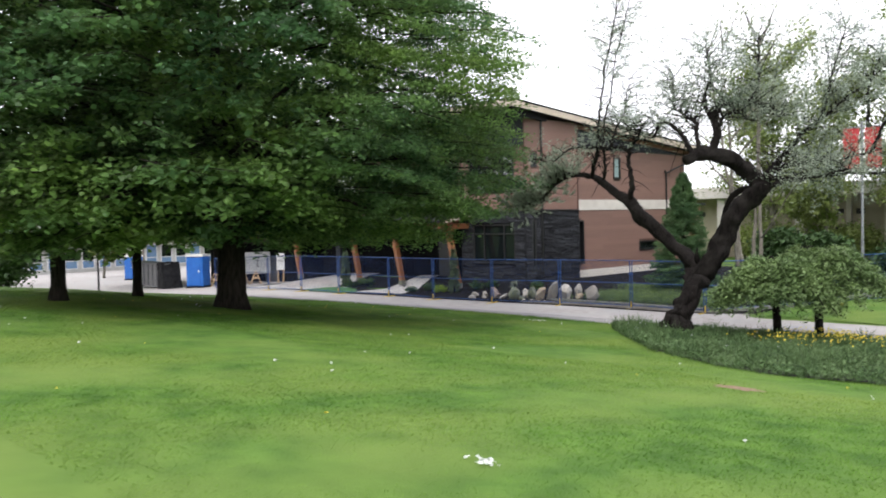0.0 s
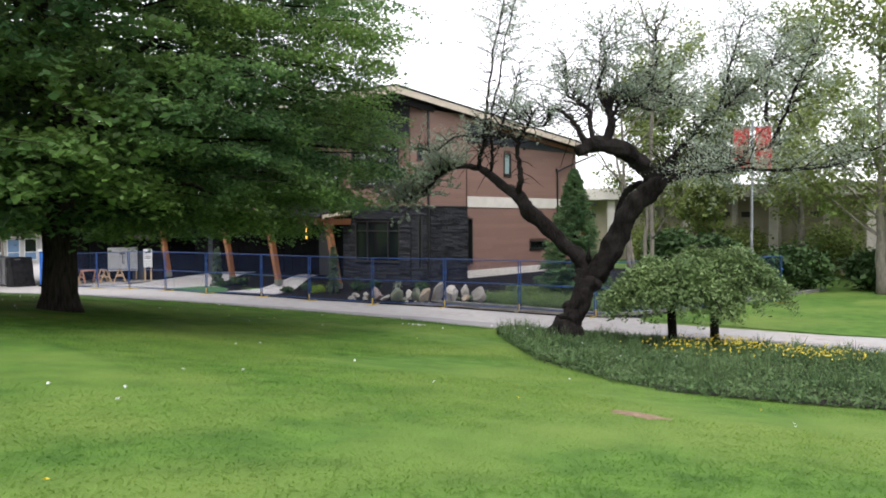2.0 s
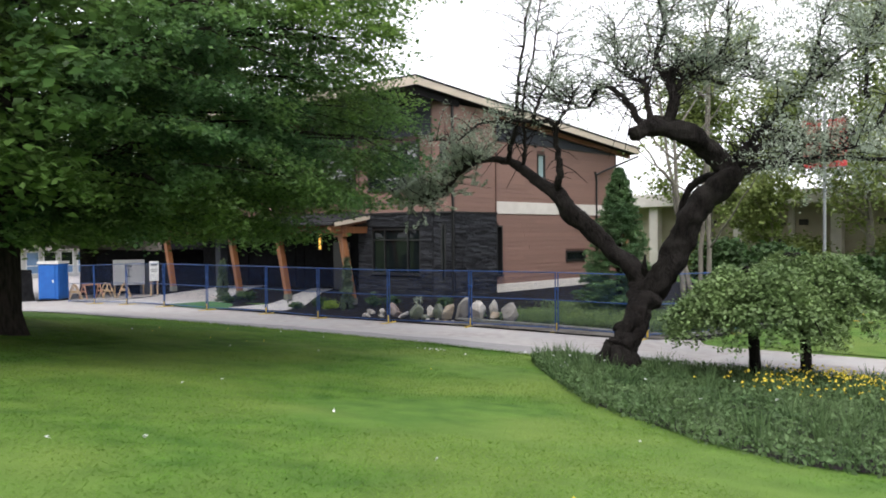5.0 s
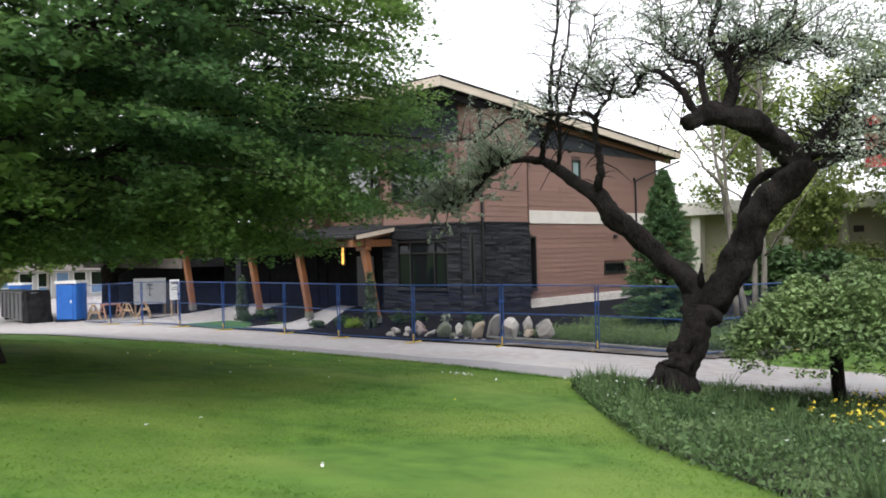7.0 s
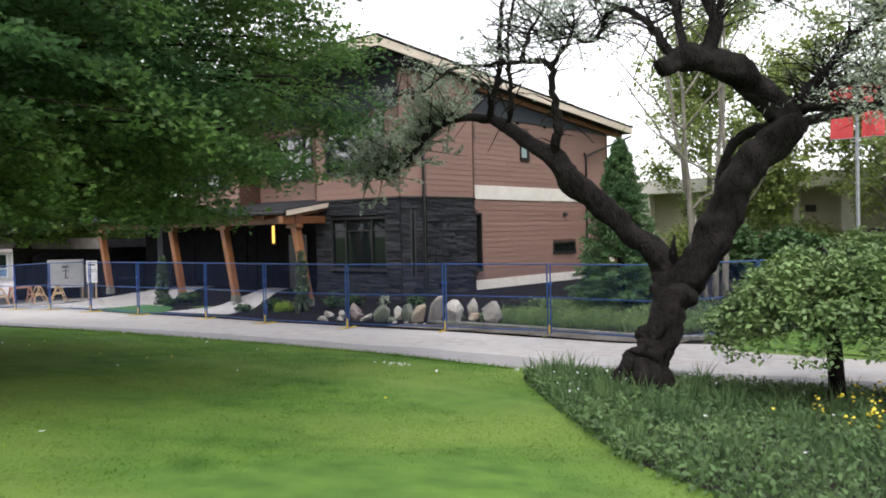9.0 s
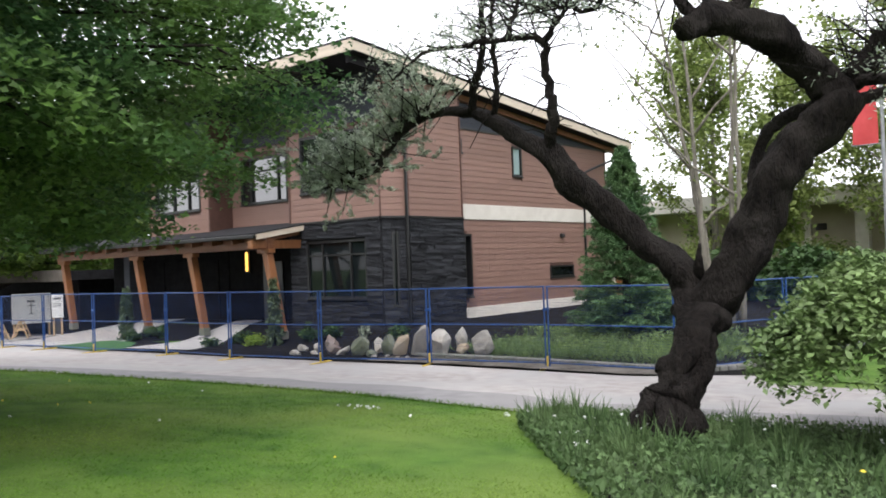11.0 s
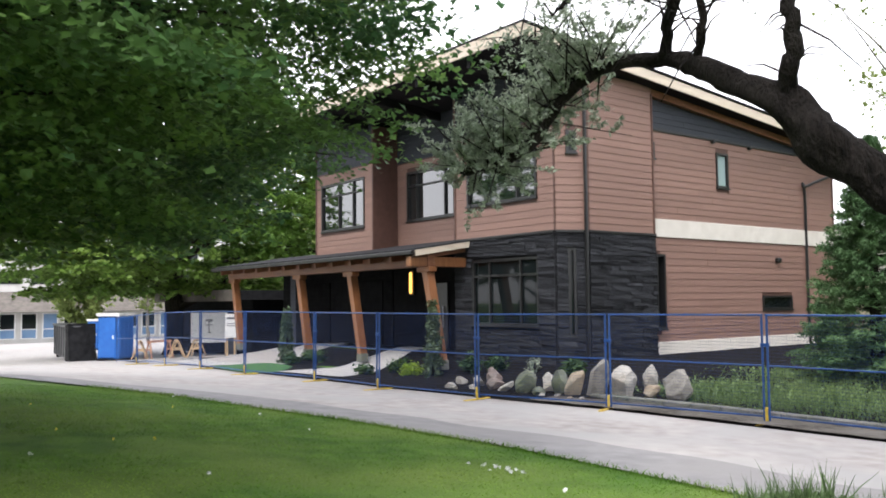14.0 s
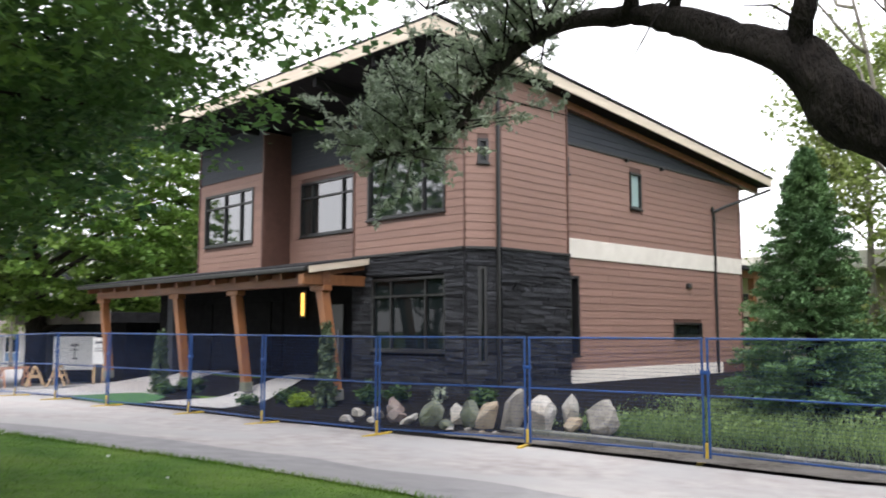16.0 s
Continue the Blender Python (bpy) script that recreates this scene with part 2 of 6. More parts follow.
# ---- mesh helpers ----
def smooth(mesh):
    mesh.polygons.foreach_set("use_smooth", [True] * len(mesh.polygons))


def part(name, bm, material, parent=None, label="", soft=False):
    """Links a bmesh, or a finished mesh, as one object under a thing or a part."""
    if isinstance(bm, bmesh.types.BMesh):
        me = bpy.data.meshes.new(name)
        bm.to_mesh(me)
        bm.free()
    else:
        me = bm
    if not me.materials:
        me.materials.append(material)
    if soft:
        smooth(me)
    ob = new(name, me)
    if parent is not None:
        ob.parent = parent
    if label:
        ob["label"] = label
    return ob


def thing(name, label, category, at=(0, 0, 0), rz=0.0, group="", kind=""):
    ob = new(name)
    ob.matrix_world = pose(*at, 0, 0, rz)
    return tagged(ob, label, category, group, kind)


def add_box(bm, lo, hi, bev=0.0, m=None):
    """A box from corner lo to corner hi, bevelled, in a bmesh."""
    lo, hi = Vector(lo), Vector(hi)
    mx = Matrix.Translation((lo + hi) / 2) @ Matrix.Diagonal((*(hi - lo), 1))
    r = bmesh.ops.create_cube(bm, size=1.0, matrix=(m @ mx) if m else mx)
    if bev:
        es = list({e for v in r["verts"] for e in v.link_edges})
        bmesh.ops.bevel(bm, geom=es, offset=bev, segments=1, affect="EDGES", profile=0.5)
    return bm


def box(lo, hi, bev=0.0, m=None):
    return add_box(bmesh.new(), lo, hi, bev, m)


def add_tube(bm, pts, radii, sides=8, wob=0.0, seed=0):
    """A tapering tube through pts, with knobbly rings where wob is set."""
    pts = [Vector(p) for p in pts]
    rings = []
    a = None
    for i, p in enumerate(pts):
        d = (pts[min(i + 1, len(pts) - 1)] - pts[max(i - 1, 0)]).normalized()
        if a is None:
            a = d.orthogonal()
        a = a - d * a.dot(d)
        a.normalize()
        b = d.cross(a)
        rad = radii[i] if not isinstance(radii, (int, float)) else radii
        ring = []
        for k in range(sides):
            an = 2 * math.pi * k / sides
            q = a * math.cos(an) + b * math.sin(an)
            rr = rad * (1 + wob * 2.2 * noise.noise((p + q * rad) * (0.75 / max(rad, 0.05)) + Vector((seed, 0, 0)))) if wob else rad
            ring.append(bm.verts.new(p + q * rr))
        rings.append(ring)
    for r0, r1 in zip(rings, rings[1:]):
        for k in range(sides):
            bm.faces.new((r0[k], r0[(k + 1) % sides], r1[(k + 1) % sides], r1[k]))
    bm.faces.new(rings[0][::-1])
    bm.faces.new(rings[-1])
    return bm


def tube(pts, radii, sides=8, wob=0.0, seed=0):
    return add_tube(bmesh.new(), pts, radii, sides, wob, seed)


def curve_pts(pts, steps=6, jitter=0.0, seed=0):
    """A smooth line through the given points (Catmull-Rom), slightly crooked."""
    r = random.Random(seed)
    P = [Vector(p) for p in pts]
    P = [P[0] * 2 - P[1]] + P + [P[-1] * 2 - P[-2]]
    out = []
    for i in range(1, len(P) - 2):
        for s in range(steps):
            t = s / steps
            p = 0.5 * ((2 * P[i]) + (P[i + 1] - P[i - 1]) * t + (2 * P[i - 1] - 5 * P[i] + 4 * P[i + 1] - P[i + 2]) * t * t
                       + (3 * P[i] - P[i - 1] - 3 * P[i + 1] + P[i + 2]) * t ** 3)
            if jitter and out:
                p = p + Vector((r.uniform(-1, 1), r.uniform(-1, 1), r.uniform(-1, 1))) * jitter
            out.append(p)
    out.append(P[-2])
    return out


def taper(n, r0, r1, power=1.0):
    return [r0 + (r1 - r0) * (i / max(1, n - 1)) ** power for i in range(n)]


def mesh_of(name, v, tris, material):
    """A mesh of loose triangles from arrays of corners."""
    v = v.reshape(-1, 3)
    me = bpy.data.meshes.new(name)
    me.vertices.add(len(v))
    me.vertices.foreach_set("co", v.reshape(-1))
    me.loops.add(len(tris) * 3)
    me.loops.foreach_set("vertex_index", tris.reshape(-1).astype(np.int32))
    me.polygons.add(len(tris))
    me.polygons.foreach_set("loop_start", np.arange(0, len(tris) * 3, 3, dtype=np.int32))
    me.update()
    me.validate()
    me.materials.append(material)
    return me


def leaf_mesh(name, centres, size, material, flat=0.5, long=1.6, vary=0.4, droop=0.0, r=None, lobed=False):
    """One small folded leaf at every centre: four corners, two triangles."""
    r = r or rng
    c = np.asarray(centres, float)
    n = len(c)
    nrm = r.normal(size=(n, 3))
    nrm[:, 2] = np.abs(nrm[:, 2]) + flat * 2
    nrm /= np.linalg.norm(nrm, axis=1)[:, None]
    ax = r.normal(size=(n, 3))
    ax[:, 2] -= droop * 2
    ax -= nrm * (ax * nrm).sum(1)[:, None]
    ax /= np.linalg.norm(ax, axis=1)[:, None]
    side = np.cross(nrm, ax)
    s = size * (1 + vary * r.uniform(-1, 1, n))[:, None]
    if lobed:
        v = np.empty((n, 6, 3))
        for i, (al, sd, up) in enumerate(((-0.5, 0, 0), (0.02, 0.62, 0.16), (0.16, 0.26, 0.06), (0.62, 0, -0.05), (0.16, -0.26, 0.06), (0.02, -0.62, 0.16))):
            v[:, i] = c + ax * s * long * al + side * s * sd + nrm * s * up
        idx = np.arange(n * 6).reshape(n, 6)
        tris = np.concatenate([idx[:, [0, 1, 2]], idx[:, [0, 2, 3]], idx[:, [0, 3, 4]], idx[:, [0, 4, 5]]], 1).reshape(-1, 3)
        return mesh_of(name, v, tris, material)
    v = np.empty((n, 4, 3))
    v[:, 0] = c - ax * s * long / 2
    v[:, 1] = c + side * s / 2 + nrm * s * 0.12
    v[:, 2] = c + ax * s * long / 2
    v[:, 3] = c - side * s / 2 + nrm * s * 0.12
    idx = np.arange(n * 4).reshape(n, 4)
    tris = np.concatenate([idx[:, [0, 1, 2]], idx[:, [0, 2, 3]]], 1).reshape(-1, 3)
    return mesh_of(name, v, tris, material)


def blob(centre, radii, n, r=None, shell=0.35):
    """n points in an ellipsoid, thicker towards its skin."""
    r = r or rng
    d = r.normal(size=(n, 3))
    d /= np.linalg.norm(d, axis=1)[:, None]
    rad = r.uniform(0, 1, n) ** shell
    return np.asarray(centre) + d * rad[:, None] * np.asarray(radii)


def sprays(bases, ends, n, spread, r=None, sag=0.0):
    """Leaf places along twigs from bases to ends."""
    r = r or rng
    b, e = np.repeat(np.asarray(bases, float), n, 0), np.repeat(np.asarray(ends, float), n, 0)
    t = r.uniform(0.05, 1, len(b))[:, None]
    p = b + (e - b) * t + r.normal(size=b.shape) * np.asarray(spread)
    p[:, 2] -= sag * t[:, 0] ** 2
    return p


# ---- ground ----
def gz(x, y):
    """Height of the ground: a lawn falling to the path, level at the fence, a rise to the house, a fall to the west."""
    z = float(np.interp(y, (-60, 0, 5.5, 10, 14, 16.5, 18.1, 20.8, 24, 26, 29, 31, 200), (4.5, 2.35, 2.0, 1.68, 1.38, 1.12, 0.88, 0.6, 0.38, 0.25, 0.08, 0, 0)))
    z += 0.02 * max(0.0, min(-12 - x, 14.0)) * min(1.0, max(0.0, (28 - y) / 8))
    fall = float(np.interp(x, (-140, -100, -60, -50, -37), (-1.8, -1.6, -0.85, -0.46, 0)))
    if x < -30:
        k = min(1.0, (-30 - x) / 20)
        z *= 1 - k
    z += fall
    if y > 33.2:
        wx = min(1.0, max(0.0, (x + 46) / 6)) * min(1.0, max(0.0, (-13 - x) / 3))
        z += 0.55 * wx * min(1.0, (y - 33.2) / 2.2)
    return z


def sheet(name, x0, x1, nx, ylo, yhi, ny, lift, material, label, category, kind="structure", rough=0.0):
    """A sheet of ground that follows gz between two edges, given as functions of x."""
    bm = bmesh.new()
    rows = []
    for i in range(nx + 1):
        x = x0 + (x1 - x0) * i / nx
        a, b = ylo(x), yhi(x)
        rows.append([bm.verts.new((x, y, gz(x, y) + lift + rough * noise.noise((x * 1.7, y * 1.7, 3.1)))) for y in (a + (b - a) * j / ny for j in range(ny + 1))])
    for r0, r1 in zip(rows, rows[1:]):
        for j in range(ny):
            bm.faces.new((r0[j], r1[j], r1[j + 1], r0[j + 1]))
    return tagged(part(name, bm, material, soft=True), label, category, kind=kind)


def line(*pts):
    xs, ys = [p[0] for p in pts], [p[1] for p in pts]
    return lambda x: float(np.interp(x, xs, ys))


def ground_sheet():
    xs = sorted(set([-900, -500, -300, -200, -140] + [-140 + 4 * i for i in range(20)] + list(np.arange(-60, 22.1, 1.0)) + [30, 45, 70, 120, 300, 700]))
    ys = sorted(set([-600, -300, -120, -60, -30, -15, -8] + list(np.arange(-4, 52.1, 0.8)) + [56, 62, 70, 90, 130, 250, 600, 1200]))
    bm = bmesh.new()
    g = [[bm.verts.new((x, y, gz(x, y) + (0.03 * noise.noise((x * 0.35, y * 0.35, 0)) if y < 24 else 0))) for y in ys] for x in xs]
    for a, b in zip(g, g[1:]):
        for j in range(len(ys) - 1):
            bm.faces.new((a[j], b[j], b[j + 1], a[j + 1]))
    return tagged(part("ground", bm, M_LAWN, soft=True), "mown green lawn sloping down to the path", "ground", kind="structure")


ground_sheet()
NEAR = line((-140, -8), (-60, 4), (-40, 12), (-34, 18), (-29.5, 22.6), (-25.4, 25.1), (-21.2, 26.5), (-17.8, 27.05), (-14, 27.0), (-11.7, 27.75), (-9.7, 28.2), (-7, 29.2), (0, 31), (30, 38))
FAR = line((-140, 70), (-62, 50), (-44, 36), (-36, 33.3), (-33.4, 32.6), (-30.5, 32.2), (-26, 32.2), (-22.5, 33.0), (-20.4, 33.3), (-15, 33.6), (-13, 33.3), (-12.4, 32.4), (-6.9, 32.8), (0, 34.5), (30, 42))
road = sheet("road", -140, 30, 340, NEAR, FAR, 8, 0.02, M_ROAD, "pale grey asphalt path between lawn and fence", "path")
sheet("road_edge", -30, 12, 120, lambda x: NEAR(x) + 0.0, lambda x: NEAR(x) + 1.55 + 0.12 * math.sin(x * 0.7) + 0.08 * math.sin(x * 2.3), 3, 0.028, M_ROAD2, "darker worn asphalt strip beside the lawn", "path")

# ---- house ----
def roof_z(y):
    """Underside of the shed roof."""
    return 8.62 - 0.089 * (y - 33.0)


def prism(poly, z0, top):
    """An upright block on the outline poly, its top cut by top(y) or level."""
    bm = bmesh.new()
    lo = [bm.verts.new((x, y, z0)) for x, y in poly]
    hi = [bm.verts.new((x, y, top(y) if callable(top) else top)) for x, y in poly]
    n = len(poly)
    for i in range(n):
        bm.faces.new((lo[i], lo[(i + 1) % n], hi[(i + 1) % n], hi[i]))
    bm.faces.new(lo[::-1])
    bm.faces.new(hi)
    bmesh.ops.recalc_face_normals(bm, faces=bm.faces)
    return bm


def plank_mesh(material):
    """A lap board one metre long and one high: thick at its lower edge, thin at its upper, with a chipped lower arris."""
    me = bpy.data.meshes.new("plank")
    v = [(0, 0, 0), (1, 0, 0), (1, -0.022, 0.0), (0, -0.022, 0.0), (0, -0.022, 0.05), (1, -0.022, 0.05), (1, -0.008, 1), (0, -0.008, 1), (0, 0, 1), (1, 0, 1)]
    f = [(0, 3, 2, 1), (3, 4, 5, 2), (4, 7, 6, 5), (7, 8, 9, 6), (0, 8, 7, 4, 3), (1, 2, 5, 6, 9)]
    me.from_pydata(v, [], [q[::-1] for q in f])
    me.materials.append(material)
    return me


PLANK = {M_SIDING: plank_mesh(M_SIDING), M_GREYS: plank_mesh(M_GREYS)}


def wall_frame(p0, p1):
    """The pose of a wall's own frame: x along it, y into it, z up."""
    d = Vector((p1[0] - p0[0], p1[1] - p0[1], 0))
    return Matrix.Translation((p0[0], p0[1], 0)) @ pose(0, 0, 0, 0, 0, math.degrees(math.atan2(d.y, d.x))), d.length


def siding(parent, p0, p1, z0, z1, material, holes=(), step=0.195, under_roof=False):
    """Lap boards, row by row, between z0 and z1, broken at the holes (u0, u1, z0, z1)."""
    m, length = wall_frame(p0, p1)
    n = max(1, round((z1 - z0) / step))
    h = (z1 - z0) / n
    r = random.Random(int(abs(p0[0] * 10 + p0[1] + z0 * 7)))
    for i in range(n):
        a, b = z0 + i * h, z0 + (i + 1) * h
        u0, u1 = 0.0, length
        if under_roof:
            ya, yb = p0[1], p1[1]
            if a > roof_z(min(ya, yb)):
                continue
            if abs(yb - ya) > 0.5 and a > roof_z(max(ya, yb)):
                u1 = min(length, (33.0 + (8.62 - a) / 0.089 - ya))
        cuts = [(u0, u1)]
        for hu0, hu1, hz0, hz1 in holes:
            if hz0 < b - 0.01 and hz1 > a + 0.01:
                cuts = [s for c0, c1 in cuts for s in ((c0, min(c1, hu0)), (max(c0, hu1), c1)) if s[1] - s[0] > 0.03]
        for c0, c1 in cuts:
            joints = [c0]
            if c1 - c0 > 3.7:
                joints.append(c0 + r.uniform(1.2, min(3.5, c1 - c0 - 1)))
            joints.append(c1)
            for j0, j1 in zip(joints, joints[1:]):
                ob = new("plank", PLANK[material])
                ob.parent = parent
                ob.matrix_world = m @ Matrix.Translation((j0 + 0.002, 0, a)) @ Matrix.Diagonal((j1 - j0 - 0.004, 1, h, 1))


def stone_mesh(seed):
    r = random.Random(seed)
    bm = bmesh.new()
    add_box(bm, (0, -0.07, 0.03), (1, 0.0, 0.97), 0.0)
    for v in bm.verts:
        if v.co.y < -0.01:
            v.co.y += r.uniform(-0.025, 0.025)
            v.co.x += r.uniform(-0.012, 0.012)
            v.co.z += r.uniform(-0.05, 0.05)
    me = bpy.data.meshes.new("stone")
    bm.to_mesh(me)
    bm.free()
    me.materials.append(M_STONE)
    return me


STONES = [stone_mesh(i) for i in range(9)]


def stonework(parent, p0, p1, z0, z1, holes=(), row=0.135, mean=0.5, seed=0):
    m, length = wall_frame(p0, p1)
    r = random.Random(seed)
    z = z0
    while z < z1 - 0.03:
        h = min(r.choice((0.06, 0.08, 0.10, 0.13)), z1 - z)
        cuts = [(0.0, length)]
        for hu0, hu1, hz0, hz1 in holes:
            if hz0 < z + h - 0.01 and hz1 > z + 0.01:
                cuts = [s for c0, c1 in cuts for s in ((c0, min(c1, hu0)), (max(c0, hu1), c1)) if s[1] - s[0] > 0.03]
        for c0, c1 in cuts:
            u = c0
            while u < c1 - 0.01:
                w = min(r.uniform(0.3, 0.95), c1 - u)
                if c1 - u - w < 0.12:
                    w = c1 - u
                ob = new("stone", r.choice(STONES))
                ob.parent = parent
                ob.matrix_world = m @ Matrix.Translation((u + 0.004, r.uniform(0, 0.012), z)) @ Matrix.Diagonal((w - 0.008, 1, h, 1))
                u += w
        z += h


def window(parent, p0, p1, u0, u1, z0, z1, mullions=(), transom=None, proud=0.05, glass=None, label=""):
    """A framed window set through a wall: a frame, and each bar and pane as a piece of its own."""
    m, _ = wall_frame(p0, p1)
    t = 0.07
    bm = bmesh.new()
    ring = []
    for y in (-proud, 0.08):
        for uu0, uu1, zz0, zz1 in ((u0, u1, z0, z1), (u0 + t, u1 - t, z0 + t, z1 - t)):
            ring.append([bm.verts.new(m @ Vector(c)) for c in ((uu0, y, zz0), (uu1, y, zz0), (uu1, y, zz1), (uu0, y, zz1))])
    fo, fi, bo, bi = ring
    for k in range(4):
        n = (k + 1) % 4
        for f in ((fo[k], fo[n], fi[n], fi[k]), (bo[n], bo[k], bi[k], bi[n]), (fo[n], fo[k], bo[k], bo[n]), (fi[k], fi[n], bi[n], bi[k])):
            bm.faces.new(f)
    bmesh.ops.recalc_face_normals(bm, faces=bm.faces)
    w = part("window", bm, M_FRAME, parent, label)
    part("sill", box((u0 - 0.03, -proud - 0.035, z0 - 0.035), (u1 + 0.03, -proud + 0.03, z0 + 0.012), 0.004, m), M_FRAME, w)
    for u in mullions:
        part("mullion", box((u - 0.03, -proud + 0.012, z0 + t), (u + 0.03, 0.07, z1 - t), 0.004, m), M_FRAME, w)
    if transom:
        part("transom", box((u0 + t, -proud + 0.016, transom - 0.028), (u1 - t, 0.066, transom + 0.028), 0.004, m), M_FRAME, w)
    us = [u0 + 0.05, *mullions, u1 - 0.05]
    zs = [z0 + 0.05] + ([transom] if transom else []) + [z1 - 0.05]
    for a, b in zip(us, us[1:]):
        for c, d in zip(zs, zs[1:]):
            part("pane", box((a, 0.03, c), (b, 0.045, d), 0, m), glass or M_GLASS, w)
    return w


def slab(p0, p1, u0, u1, z0, z1, depth0, depth1, bev=0.004):
    m, _ = wall_frame(p0, p1)
    return box((u0, depth0, z0), (u1, depth1, z1), bev, m)


def build_house():
    house = thing("house", "two-storey brown-sided house with dark stone base and shed roof", "house")
    front_r, front_m, front_l = ((-28.93, 35.0), (-24.72, 35.0)), ((-33.5, 36.0), (-28.93, 36.0)), ((-37.6, 35.0), (-33.5, 35.0))
    cham, tower, side = ((-24.72, 35.0), (-24.3, 35.75)), ((-24.3, 35.75), (-24.3, 38.45)), ((-24.5, 38.45), (-24.5, 48.7))
    ret = ((-33.5, 35.0), (-33.5, 36.0))

    # wall cores, hollow behind the windows by their own thickness only
    core = part("wall", prism([(-37.55, 36.12), (-24.62, 36.12), (-24.62, 48.65), (-37.55, 48.65)], 0.2, lambda y: roof_z(y) + 0.02), M_DARKWALL, house)
    bay_r = part("wall", prism([(-28.88, 35.1), (-24.76, 35.1), (-24.42, 35.8), (-24.42, 38.40), (-24.64, 38.40), (-24.64, 36.1), (-28.88, 36.1)], 0.2, lambda y: roof_z(y) + 0.05), M_MORTAR, house)
    bay_l = part("wall", prism([(-37.55, 35.1), (-33.56, 35.1), (-33.56, 36.1), (-37.55, 36.1)], 3.75, lambda y: roof_z(y) + 0.02), M_DARKWALL, house)

    def backing(parent, p0, p1, z0, z1, holes, material, d0=0.0, d1=0.095):
        """Solid wall behind the boards, open at the windows."""
        m, length = wall_frame(p0, p1)
        zs = sorted({z0, z1, *[z for h in holes for z in h[2:]]})
        for a, b in zip(zs, zs[1:]):
            cuts = [(0.0, length)]
            for hu0, hu1, hz0, hz1 in holes:
                if hz0 < b - 0.005 and hz1 > a + 0.005:
                    cuts = [s for c0, c1 in cuts for s in ((c0, min(c1, hu0)), (max(c0, hu1), c1)) if s[1] - s[0] > 0.01]
            for c0, c1 in cuts:
                bm = bmesh.new()
                add_box(bm, (c0, d0, a), (c1, d1, b), 0, m)
                part("sheathing", bm, material, parent)

    # right bay, upper floor
    W1 = (0.58, 3.55, 4.9, 6.78)
    backing(bay_r, *front_r, 3.95, 8.3, [W1], M_TRIM)
    siding(bay_r, *front_r, 3.98, 6.93, M_SIDING, [W1])
    siding(bay_r, *front_r, 6.98, 8.6, M_GREYS, [], 0.17, True)
    window(house, *front_r, *W1, mullions=(2.75,), glass=M_COATED, label="wide dark-framed window reflecting the trees")
    # right bay, ground floor in stone
    W0 = (0.80, 3.58, 1.45, 3.32)
    backing(bay_r, *front_r, 0.25, 3.95, [W0], M_MORTAR)
    stonework(bay_r, *front_r, 0.3, 3.9, [W0], seed=3)
    window(house, *front_r, *W0, mullions=(1.55, 2.85), transom=2.85, label="dark window with a transom in the stone wall")
    # chamfered corner
    WC, WC2 = (0.30, 0.52, 1.2, 3.5), (0.30, 0.58, 6.0, 6.6)
    backing(bay_r, *cham, 0.25, 3.95, [WC], M_MORTAR)
    stonework(bay_r, *cham, 0.3, 3.9, [WC], seed=5)
    window(house, *cham, *WC, label="tall narrow window in the stone corner")
    backing(bay_r, *cham, 3.95, 8.25, [WC2], M_TRIM)
    siding(bay_r, *cham, 3.98, 8.3, M_SIDING, [WC2])
    window(house, *cham, *WC2)
    # corner tower's side
    backing(bay_r, *tower, 0.25, 7.95, [], M_MORTAR)
    stonework(bay_r, *tower, 0.3, 3.9, [], seed=8)
    siding(bay_r, *tower, 3.98, 8.2, M_SIDING, [], under_roof=True)
    part("corner_trim", slab(*tower, 2.66, 2.71, 3.95, 7.95, -0.05, 0.1), M_TRIM, bay_r)
    part("corner_trim", slab(*tower, -0.02, 0.035, 3.95, 8.2, -0.05, 0.05), M_TRIM, bay_r)
    part("corner_trim", slab(*front_r, 4.18, 4.225, 3.95, 8.25, -0.05, 0.05), M_TRIM, bay_r)
    part("corner_trim", slab(*front_r, -0.03, 0.035, 3.95, 8.25, -0.05, 1.0), M_TRIM, bay_r)
    for p, n in ((front_r, 4.21), (cham, 0.86), (tower, 2.70)):
        part("ledge", slab(*p, -0.03 if p is not front_r else 0.0, n, 3.90, 3.975, -0.10, 0.02, 0.01), M_FRAME, bay_r, "dark ledge over the stone")
    part("trim_strip", slab(*front_r, 0.0, 4.21, 6.93, 6.985, -0.045, 0.02), M_TRIM, bay_r)

    # right side wall
    holes = [(5.58, 7.33, 1.76, 2.22), (3.28, 3.90, 5.55, 6.64), (0.02, 0.32, 6.17, 6.65), (0.06, 0.46, 1.30, 3.42)]
    backing(core, *side, 0.5, 7.0, holes, M_TRIM)
    backing(core, *side, 7.0, 7.05, [], M_TRIM)
    siding(core, *side, 0.93, 3.92, M_SIDING, holes)
    siding(core, *side, 4.44, 6.98, M_SIDING, holes)
    siding(core, *side, 7.05, 8.25, M_GREYS, [], 0.18, True)
    part("trim_strip", slab(*side, 0, 10.25, 6.98, 7.05, -0.05, 0.02), M_FRAME, core)
    part("cream_band", slab(*side, 0, 10.22, 3.92, 4.44, -0.055, 0.02, 0.008), M_CREAM, core, "cream horizontal band")
    part("cream_base", slab(*side, 0, 8.65, 0.50, 0.93, -0.055, 0.05, 0.008), M_CREAM, core, "cream base board")
    part("corner_trim", slab(*side, 10.17, 10.25, 0.5, 7.0, -0.05, 0.1), M_TRIM, core)
    window(house, *side, *holes[0], label="low slot window")
